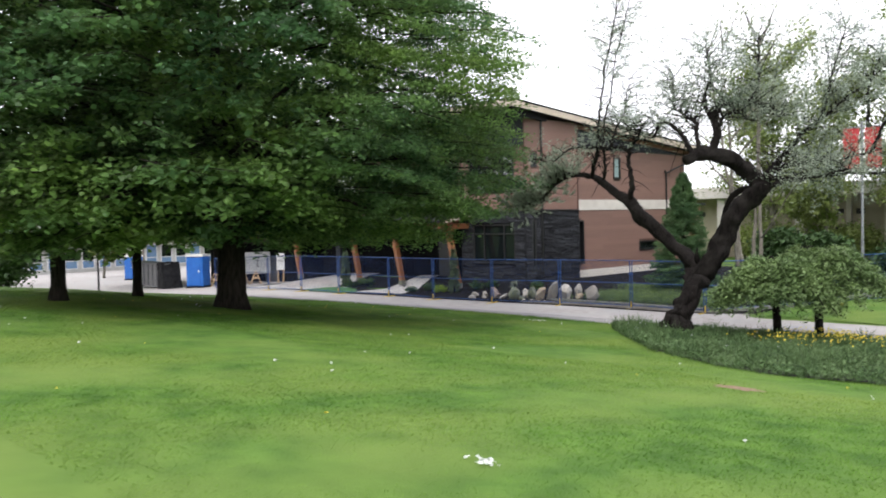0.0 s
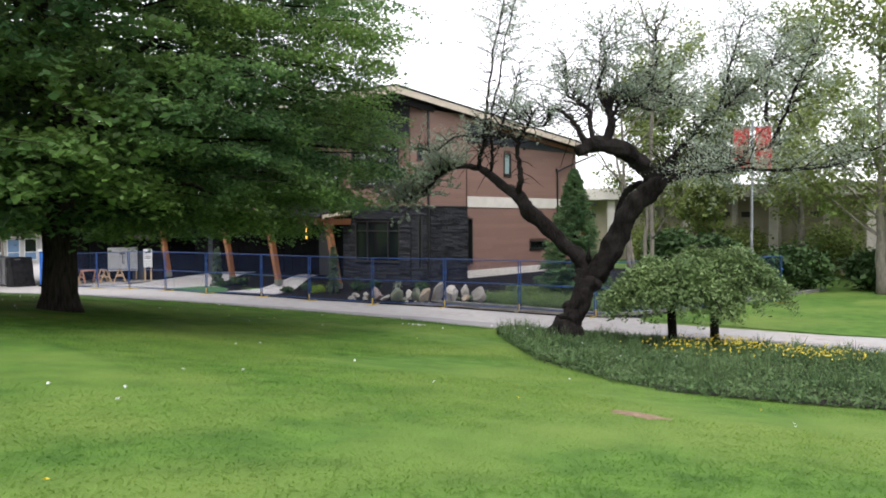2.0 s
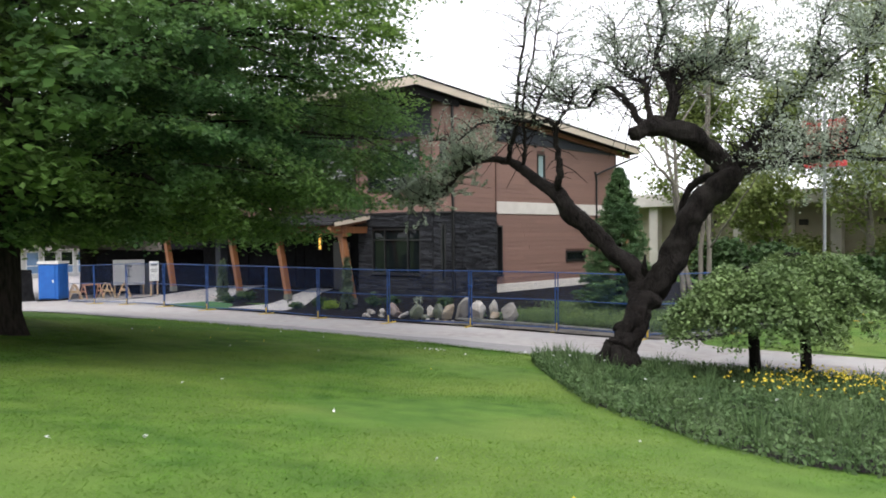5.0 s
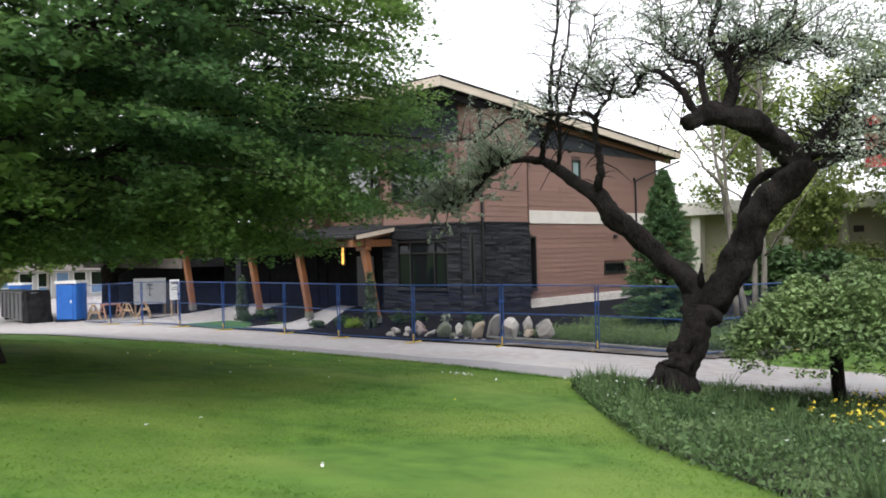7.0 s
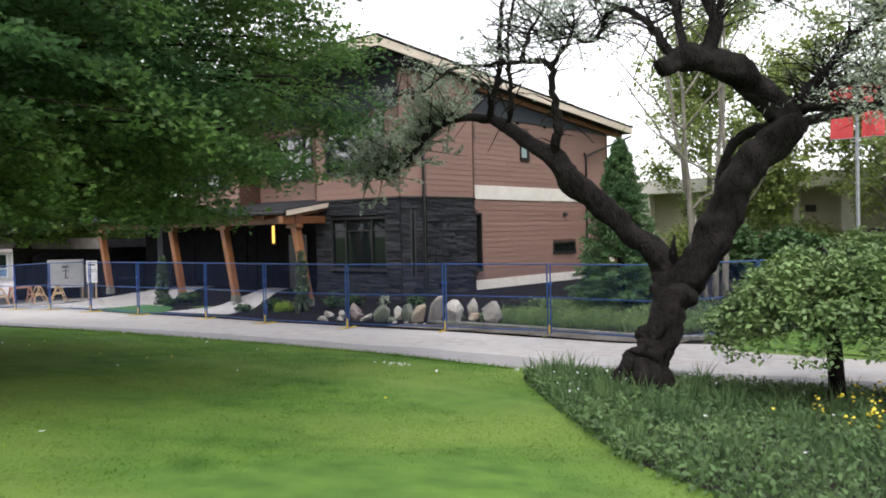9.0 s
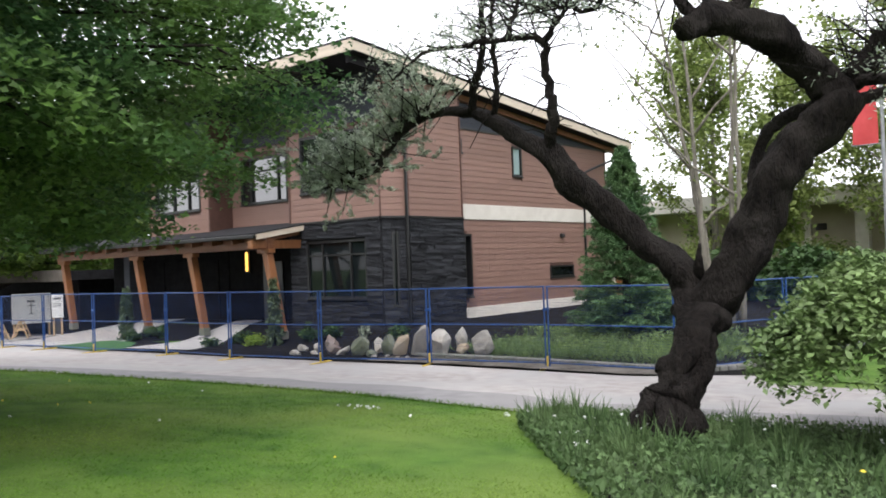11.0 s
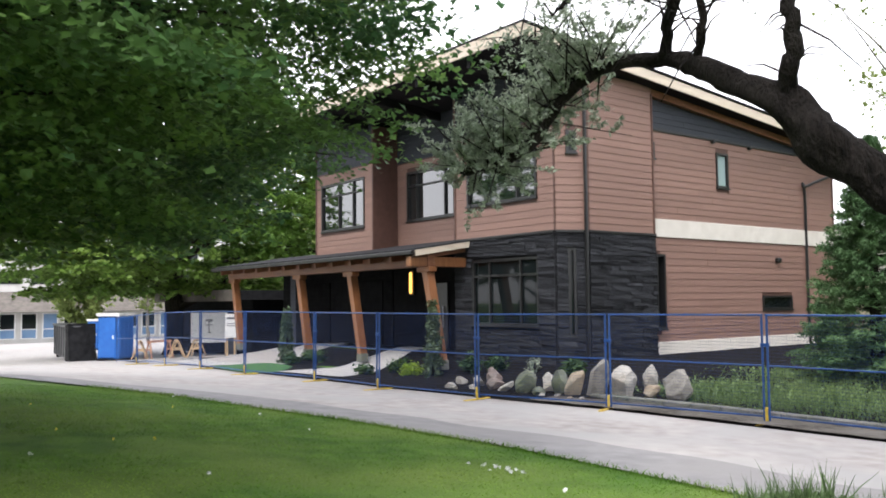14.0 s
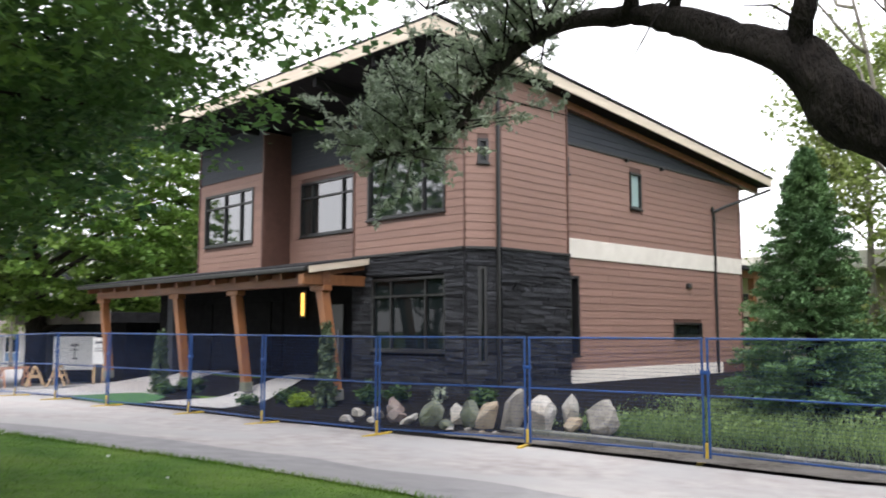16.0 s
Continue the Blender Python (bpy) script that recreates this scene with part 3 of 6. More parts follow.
    window(house, *side, *holes[1], glass=M_FROST, label="small upright window with pale blind")
    window(house, *side, *holes[2])
    window(house, *side, *holes[3], proud=0.22, label="tall dark-framed window beside the stone")
    m, _ = wall_frame(*side)
    part("vent_hood", box((6.38, -0.16, 3.30), (6.58, 0.0, 3.46), 0.03, m), M_FRAME, core)
    for u in (3.05, 5.0):
        part("soffit_lamp", box((u, -0.12, 6.90), (u + 0.12, 0.0, 6.99), 0.02, m), M_FRAME, core)
    # sloping timber ledger under the roof, along the side
    bm = bmesh.new()
    for (ya, yb) in ((38.5, 49.9),):
        vs = [bm.verts.new((x, y, roof_z(y) + dz)) for x in (-24.50, -24.32) for y in (ya, yb) for dz in (-0.20, 0.0)]
        for f in ((0, 1, 3, 2), (4, 6, 7, 5), (0, 4, 5, 1), (2, 3, 7, 6), (0, 2, 6, 4), (1, 5, 7, 3)):
            bm.faces.new([vs[i] for i in f])
    bmesh.ops.recalc_face_normals(bm, faces=bm.faces)
    part("ledger", bm, M_BEAM, house, "stained timber ledger under the roof")

    # recessed middle
    WM = (0.60, 3.30, 4.9, 6.6)
    backing(core, *front_m, 3.75, 8.2, [WM], M_TRIM)
    siding(core, *front_m, 3.9, 6.93, M_SIDING, [WM])
    siding(core, *front_m, 6.98, 8.6, M_GREYS, [], 0.17, True)
    window(house, *front_m, *WM, mullions=(1.2, 2.75), transom=6.1, glass=M_COATED, label="dark-framed window with transom in the recess")
    # left bay and its return
    WL = (0.45, 3.52, 4.78, 6.55)
    backing(bay_l, *front_l, 3.75, 8.25, [WL], M_TRIM)
    siding(bay_l, *front_l, 3.85, 6.93, M_SIDING, [WL])
    siding(bay_l, *front_l, 6.98, 8.6, M_GREYS, [], 0.17, True)
    window(house, *front_l, *WL, mullions=(1.75, 2.75), transom=6.08, glass=M_COATED, label="bright window with transom and dark bars")
    part("return_panel", slab(*ret, 0.0, 1.0, 3.75, 8.25, -0.01, 0.06), M_TRIM, bay_l)
    part("corner_trim", slab(*front_l, 4.03, 4.10, 3.8, 8.25, -0.045, 0.05), M_TRIM, bay_l)
    part("corner_trim", slab(*front_l, 0.0, 0.08, 3.8, 8.25, -0.045, 0.05), M_TRIM, bay_l)

    # roof: slab with cream fascia boards, dark soffit, dark edge flashing
    bm = bmesh.new()
    x0, x1, y0, y1 = -38.6, -23.90, 33.2, 50.0
    vs = [bm.verts.new((x, y, roof_z(y) + dz)) for x in (x0, x1) for y in (y0, y1) for dz in (0.0, 0.30)]
    for f in ((0, 1, 3, 2), (4, 6, 7, 5), (0, 4, 5, 1), (2, 3, 7, 6), (0, 2, 6, 4), (1, 5, 7, 3)):
        bm.faces.new([vs[i] for i in f])
    bmesh.ops.recalc_face_normals(bm, faces=bm.faces)
    roof = part("roof", bm, M_SOFFIT, house, "dark low-pitched shed roof")
    slope = math.degrees(math.atan(0.089))
    part("fascia", box((x0 - 0.02, y0 - 0.05, roof_z(y0) - 0.02), (x1 + 0.05, y0, roof_z(y0) + 0.30), 0.006), M_FASCIA, roof, "cream front fascia board")
    run = (y1 - y0) / math.cos(radians(slope))
    mm = Matrix.Translation((x1, y0, roof_z(y0))) @ pose(0, 0, 0, -slope)
    part("fascia", box((0.0, 0.0, 0.0), (0.05, run, 0.27), 0.006, mm), M_FASCIA, roof, "cream sloping fascia board")
    part("flashing", box((-14.95, -0.10, 0.305), (0.09, run + 0.06, 0.35), 0.006, mm), M_ROOF, roof)
    part("gutter", tube([(x0, y1 + 0.06, roof_z(y1) + 0.12), (x1, y1 + 0.06, roof_z(y1) + 0.12)], 0.07, 8), M_FRAME, roof)
    for i, x in enumerate((-37.0, -33.9, -31.0, -28.6, -26.2, -24.25)):
        vsb = bmesh.new()
        q = [vsb.verts.new((xx, y, roof_z(y) - dz)) for xx in (x - 0.07, x + 0.07) for y in (33.35, 36.0) for dz in (0.26, 0.0)]
        for f in ((0, 1, 3, 2), (4, 6, 7, 5), (0, 4, 5, 1), (2, 3, 7, 6), (0, 2, 6, 4), (1, 5, 7, 3)):
            vsb.faces.new([q[k] for k in f])
        bmesh.ops.recalc_face_normals(vsb, faces=vsb.faces)
        part("outrigger", vsb, M_SOFFIT, roof)
    part("chimney", box((-29.6, 39.2, roof_z(39.2) + 0.2), (-27.6, 40.4, roof_z(39.2) + 0.85), 0.02), M_TRIM, roof)
    # downpipes
    part("downpipe", tube([(-24.22, 35.62, 8.1), (-24.22, 35.62, 0.6)], 0.05, 8), M_FRAME, house)
    part("downpipe", tube(curve_pts([(-23.9, 49.95, 7.0), (-24.1, 48.9, 6.65), (-24.38, 46.75, 5.95), (-24.42, 46.72, 5.6), (-24.42, 46.72, 0.6)], 4), 0.05, 8), M_FRAME, house)

    # timber porch at the back corner
    part("porch_post", box((-24.95, 50.15, 0.45), (-24.72, 50.38, 3.85), 0.015), M_TIMBER, house, "cedar post of the back porch")
    part("porch_beam", box((-24.97, 48.72, 3.85), (-24.70, 50.9, 4.12), 0.015), M_TIMBER, house)
    part("porch_roof", box((-28.5, 48.72, 4.12), (-24.4, 51.0, 4.26), 0.01), M_ROOF, house)

    # ground floor behind the canopy: wall with doors, near-black to carry the deep shade
    low = part("wall", prism([(-42.4, 36.0), (-28.9, 36.0), (-28.9, 36.3), (-42.4, 36.3)], 0.15, 3.8), M_DARKWALL, house, "wall under the canopy, coloured near-black for deep shade")
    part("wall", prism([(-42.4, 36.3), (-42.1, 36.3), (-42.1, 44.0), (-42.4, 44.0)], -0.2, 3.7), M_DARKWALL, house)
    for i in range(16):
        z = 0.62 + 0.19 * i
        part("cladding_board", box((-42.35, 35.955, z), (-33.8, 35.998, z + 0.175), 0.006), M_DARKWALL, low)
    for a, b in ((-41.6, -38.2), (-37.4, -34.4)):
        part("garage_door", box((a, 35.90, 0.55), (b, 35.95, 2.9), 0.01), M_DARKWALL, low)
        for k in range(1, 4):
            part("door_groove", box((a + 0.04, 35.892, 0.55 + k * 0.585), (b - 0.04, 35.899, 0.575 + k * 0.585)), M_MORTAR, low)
    part("front_door", box((-31.7, 35.93, 0.6), (-30.6, 35.99, 2.75), 0.01), M_FRAME, low)
    part("door_handle", tube([(-30.78, 35.88, 1.3), (-30.78, 35.88, 2.0)], 0.02, 6), M_STEEL, low)
    part("column", box((-39.6, 34.9, 0.3), (-39.15, 35.35, 3.4), 0.02), M_GREYS, house, "grey masonry column under the canopy")

    lamp = thing("wall_lamp", "lit amber wall lamp on the dark wall", "lamp", (-32.55, 35.93, 2.78))
    part("shade", box((-0.05, -0.12, -0.36), (0.05, -0.03, 0.36), 0.025), M_LAMP, lamp, "glowing amber shade")
    part("backplate", box((-0.10, -0.03, -0.42), (0.10, 0.0, 0.42), 0.01), M_FRAME, lamp)
    part("bracket", box((-0.06, -0.125, -0.40), (0.06, -0.03, -0.36), 0.005), M_FRAME, lamp)
    return house


def build_canopy():
    can = thing("entry_canopy", "long low timber canopy along the front of the house", "canopy")
    x0, x1 = -42.8, -28.25
    def cz(y):
        return 3.46 + 0.155 * (y - 33.0)
    bm = bmesh.new()
    vs = [bm.verts.new((x, y, cz(y) + dz)) for x in (x0, x1) for y in (33.0, 36.0) for dz in (0.0, 0.13)]
    for f in ((0, 1, 3, 2), (4, 6, 7, 5), (0, 4, 5, 1), (2, 3, 7, 6), (0, 2, 6, 4), (1, 5, 7, 3)):
        bm.faces.new([vs[i] for i in f])
    bmesh.ops.recalc_face_normals(bm, faces=bm.faces)
    roof = part("roof_deck", bm, M_SOFFIT, can)
    slope = math.degrees(math.atan(0.155))
    mm = Matrix.Translation((x0, 33.0, cz(33.0))) @ pose(0, 0, 0, slope)
    part("flashing", box((-0.05, -0.06, 0.135), (x1 - x0 + 0.06, 3.05, 0.175), 0.005, mm), M_ROOF, roof)
    part("gutter", box((-0.03, -0.12, 0.02), (x1 - x0 + 0.02, -0.005, 0.13), 0.02, mm), M_FRAME, roof, "dark gutter")
    part("end_fascia", box((x1 - x0, 0.0, -0.04), (x1 - x0 + 0.05, 1.98, 0.13), 0.004, mm), M_FASCIA, roof, "pale wood end fascia")
    part("beam", box((x0 + 0.25, 33.52, 3.14), (x1 - 0.1, 33.76, 3.50), 0.015), M_BEAM, can, "long stained timber beam")
    for i in range(13):
        x = x0 + 0.5 + i * 1.15
        part("rafter", box((0, 0.06, -0.17), (0.09, 3.0, -0.003), 0.008, Matrix.Translation((x, 33.0, cz(33.0))) @ pose(0, 0, 0, slope)), M_BEAM, can)
    for i, x in enumerate((-42.15, -36.35, -32.75, -28.55)):
        bm = bmesh.new()
        top, foot = 3.14, 0.5
        lean, wt, wb = 0.66, 0.135, 0.10
        q = []
        for z, cx, w in ((foot, x + lean, wb), (top, x, wt)):
            q += [bm.verts.new((cx + sx * w, 33.64 + sy * 0.13, z)) for sx, sy in ((-1, -1), (1, -1), (1, 1), (-1, 1))]
        for f in ((0, 1, 5, 4), (1, 2, 6, 5), (2, 3, 7, 6), (3, 0, 4, 7), (3, 2, 1, 0), (4, 5, 6, 7)):
            bm.faces.new([q[k] for k in f])
        bmesh.ops.bevel(bm, geom=list(bm.edges), offset=0.012, segments=1, affect="EDGES")
        part("post", bm, M_TIMBER, can, "leaning cedar post")
        part("post_cap", box((x - 0.34, 33.5, 2.99), (x + 0.28, 33.78, 3.138), 0.02), M_TIMBER, can)
        part("post_shoe", box((x + lean - 0.15, 33.5, 0.25), (x + lean + 0.15, 33.78, 0.52), 0.02), M_KERB, can)
    part("outlooker", box((-28.62, 32.95, 3.14), (-28.38, 35.0, 3.42), 0.015), M_TIMBER, can)
    return can


# ---- temporary fence ----
POSTS = [(-44.4, 29.55), (-41.4, 29.45), (-38.4, 29.5), (-35.38, 29.6), (-32.44, 29.81), (-29.34, 30.45), (-26.38, 30.56), (-23.33, 31.14), (-20.43, 32.08), (-17.4, 32.65), (-14.35, 32.75), (-13.05, 35.5), (-11.9, 38.3), (-10.8, 41.1)]


def build_fence():
    """Panels three metres wide: tube frame, middle rail, wire mesh; yellow feet under every joint."""
    infill = bmesh.new()
    for i in range(30):
        z = 0.16 + i * 0.0575
        add_box(infill, (0.0, -0.0018, z - 0.0018), (1, 0.0018, z + 0.0018))
    for i in range(58):
        u = 0.012 + i * 0.01712
        add_box(infill, (u - 0.0003, -0.0009, 0.12), (u + 0.0003, 0.0009, 1.80))
    mesh = bpy.data.meshes.new("wire_mesh")
    infill.to_mesh(mesh)
    infill.free()
    mesh.materials.append(M_WIRE)
    for k, (p, q) in enumerate(zip(POSTS, POSTS[1:])):
        a, b = Vector((*p, gz(*p) + 0.02)), Vector((*q, gz(*q) + 0.02))
        d = b - a
        w = d.length
        yaw = math.degrees(math.atan2(d.y, d.x))
        tilt = math.degrees(math.asin(d.z / w))
        f = new("temporary_fence")
        f.matrix_world = Matrix.Translation(a) @ pose(0, 0, 0, 0, 0, yaw) @ pose(0, 0, 0, 0, -tilt, 0)
        tagged(f, "blue steel temporary fence panel with wire mesh", "fence", "temporary fence along the path")
        for nm, pts, rad in (("upright", [(0.045, 0, 0.05), (0.045, 0, 1.86)], 0.021), ("upright", [(w - 0.045, 0, 0.05), (w - 0.045, 0, 1.86)], 0.021),
                             ("top_rail", [(0.02, 0, 1.84), (w - 0.02, 0, 1.84)], 0.018), ("bottom_rail", [(0.045, 0, 0.12), (w - 0.045, 0, 0.12)], 0.016),
                             ("middle_rail", [(0.045, 0, 0.98), (w - 0.045, 0, 0.98)], 0.015)):
            part(nm, tube(pts, rad, 8), M_BLUE, f)
        wm = part("wire_mesh", mesh, M_WIRE, f)
        wm.matrix_local = Matrix.Translation((0.06, 0, 0)) @ Matrix.Diagonal((w - 0.12, 1, 1, 1))
        foot = part("foot", box((w - 0.04, -0.42, -0.015), (w + 0.04, 0.42, 0.03), 0.008), M_YELLOW, f, "yellow steel foot")
        part("sleeve", tube([(w, 0.0, 0.03), (w, 0.0, 0.27)], 0.034, 8), M_YELLOW, foot)
        part("clamp", box((w - 0.075, -0.03, 1.30), (w + 0.075, 0.03, 1.36), 0.008), M_BLUE, f)


build_house()
build_canopy()
build_fence()

# ---- trees ----
def tree_thing(name, label, at, category="tree", group=""):
    return thing(name, label, category, at, group=group)


def world_part(name, me, material, parent, label=""):
    """A part whose mesh is written in world places."""
    ob = part(name, me, material, parent, label, soft=name in ("trunk", "stem"))
    ob.matrix_world = Matrix.Identity(4)
    return ob


def maple(at, radius, z0, z1, trunk_r, sprays_n, leaves, size, seed, name="maple_tree", label="", fork=3.2, mat_leaf=None, group="", n_limb=17, fine=None):
    """A broad tree: flared trunk, limbs that fork and droop, and a crown of leafy sprays in layers round the limb ends."""
    r = np.random.default_rng(seed)
    x, y = at
    base = gz(x, y)
    t = tree_thing(name, label, (x, y, base), group=group)
    bm = bmesh.new()
    h = fork
    add_tube(bm, [(x, y, base - 0.15), (x, y, base + 0.12), (x + 0.02, y, base + 0.45), (x, y + 0.03, base + h * 0.6), (x + 0.05, y, base + h)],
             [trunk_r * 1.6, trunk_r * 1.3, trunk_r * 1.06, trunk_r * 0.98, trunk_r * 1.05], 16, 0.07, seed)
    add_tube(bm, curve_pts([(x, y, base + h * 0.8), (x + 0.3, y + 0.1, base + h + 2), (x - 0.1, y - 0.2, base + h + 5), (x + 0.2, y, z1 - 1.5)], 4, 0.05, seed),
             taper(13, trunk_r * 0.85, 0.05), 9, 0.05, seed)

    def reach(k, an):
        """The crown's radius at the height k (0 at its foot, 1 at its top) in the direction an."""
        lobe = 1 + 0.045 * math.sin(an * 3 + seed) + 0.05 * math.sin(an * 7 + k * 9) + 0.05 * math.sin(an * 5 - k * 17)
        return radius * lobe * float(np.interp(k, (0, 0.05, 0.16, 0.45, 0.72, 0.9, 1.0), (0.72, 0.92, 1.0, 1.0, 0.93, 0.64, 0.13)))

    for i in range(n_limb):
        an = 2 * math.pi * (i * 0.382 + 0.1 * r.random())
        lvl = i / n_limb
        start = Vector((x, y, base + h * (0.8 + 0.25 * lvl) + lvl * (z1 - base - h) * 0.45))
        k = 0.04 + 0.75 * lvl
        rr = reach(k, an) * 0.9
        d = Vector((math.cos(an), math.sin(an), 0))
        end = Vector((x, y, z0 + k * (z1 - z0))) + d * rr
        mid = start.lerp(end, 0.5) + Vector((0, 0, 0.9))
        pts = curve_pts([start, start.lerp(end, 0.22) + Vector((0, 0, 0.45)), mid, end], 5, 0.06, seed + i)
        add_tube(bm, pts, taper(len(pts), trunk_r * (0.46 - 0.25 * lvl), 0.02), 7, 0.06, i)
    bases, ends, near_b, near_e = [], [], [], []
    for s in range(sprays_n):
        k = r.random() ** 1.25
        an = r.uniform(0, 2 * math.pi)
        layer = round(k * 14) / 14 + 0.012 * r.normal()
        f = 1 - 0.55 * r.random() ** 1.6
        ln = 0.7 + 1.0 * r.random()
        rr = max(0.3, reach(k, an) * f - 0.75 * ln)
        d = Vector((math.cos(an), math.sin(an), 0))
        p = Vector((x, y, z0 + max(0.0, 0.22 * k + 0.78 * layer) * (z1 - z0) - 0.9 * (f - 0.6) + 0.25)) + d * rr
        turn = an + 0.8 * r.normal()
        e = p + Vector((math.cos(turn) * ln, math.sin(turn) * ln, -0.12 - 0.35 * r.random()))
        near = fine and fine[0] < (math.degrees(an) + 180) % 360 - 180 < fine[1]
        (near_b if near else bases).append(p)
        (near_e if near else ends).append(e)
        if s % 6 == 0:
            add_tube(bm, [p - d * 1.2 + Vector((0, 0, 0.1)), p + Vector((0, 0, 0.06)), e], [0.025, 0.016, 0.005], 5)
    world_part("trunk", bm, M_BARK, t, "dark rough trunk and limbs")
    pl = sprays(bases, ends, leaves, (0.20, 0.20, 0.07), r, 0.15)
    world_part("crown", leaf_mesh("crown", pl, size, mat_leaf or M_MAPLE, 0.55, 1.3, 0.4, 0.25, r), mat_leaf or M_MAPLE, t)
    if near_b:
        pl = sprays(near_b, near_e, leaves * 3, (0.18, 0.18, 0.05), r, 0.15)
        world_part("outer_foliage", leaf_mesh("outer_foliage", pl, size * 0.5, M_MAPLE, 0.6, 1.3, 0.4, 0.25, r, lobed=True), M_MAPLE, t)
    return t


maple((-21.1, 17.65), 8.25, 3.45, 13.8, 0.39, 4700, 46, 0.125, 11, fine=(-12, 92), label="large spreading maple with dense dark green crown", fork=2.3)
maple((-22.6, 13.3), 5.6, 4.4, 12.5, 0.19, 700, 40, 0.13, 23, mat_leaf=M_MAPLE3, label="slender maple with thin dark trunk on the lawn", fork=3.4, n_limb=9)
maple((-25.2, 16.6), 4.6, 4.5, 11.5, 0.13, 420, 40, 0.13, 29, mat_leaf=M_MAPLE3, label="young maple with very thin dark trunk", fork=3.4, n_limb=8)
maple((-55.0, 35.6), 9.6, 3.0, 16.0, 0.48, 2600, 44, 0.20, 31, label="broad light-green maple standing beyond the house", fork=3.0, mat_leaf=M_MAPLE2)


def add_gnarl(bm, pts, radii, sides=26, ridges=5, twist=0.35, depth=0.16, seed=0, lumps=()):
    """A limb with spiral ridges and hollows like twisted rope; lumps are (place along it, direction, height, width, spread)."""
    rings, a = [], None
    n = len(pts)
    for i, p in enumerate(pts):
        d = (pts[min(i + 1, n - 1)] - pts[max(i - 1, 0)]).normalized()
        a = d.orthogonal() if a is None else a
        a = (a - d * a.dot(d)).normalized()
        b = d.cross(a)
        ring = []
        for k in range(sides):
            an = 2 * math.pi * k / sides
            q = a * math.cos(an) + b * math.sin(an)
            w = an * ridges + i * twist * ridges + 1.3 * noise.noise((i * 0.15, an, seed))
            rr = 1 + depth * (abs(math.sin(w / 2)) ** 0.6 - 0.6) + 0.3 * depth * math.sin(an * 2 - i * 0.5 + seed)
            rr += 1.1 * depth * noise.noise((p + q * radii[i]) * 3.2 + Vector((seed, 0, 0))) + 0.75 * depth * noise.noise((p + q * radii[i]) * 9.0)
            for at, way, height, width, spread in lumps:
                near = math.exp(-((i - at) / width) ** 2) * math.exp(-((1 - q.dot(Vector(way).normalized())) / spread) ** 2)
                rr += height * near
            ring.append(bm.verts.new(p + q * radii[i] * rr))
        rings.append(ring)
    for r0, r1 in zip(rings, rings[1:]):
        for k in range(sides):
            bm.faces.new((r0[k], r0[(k + 1) % sides], r1[(k + 1) % sides], r1[k]))
    bm.faces.new(rings[0][::-1])
    bm.faces.new(rings[-1])


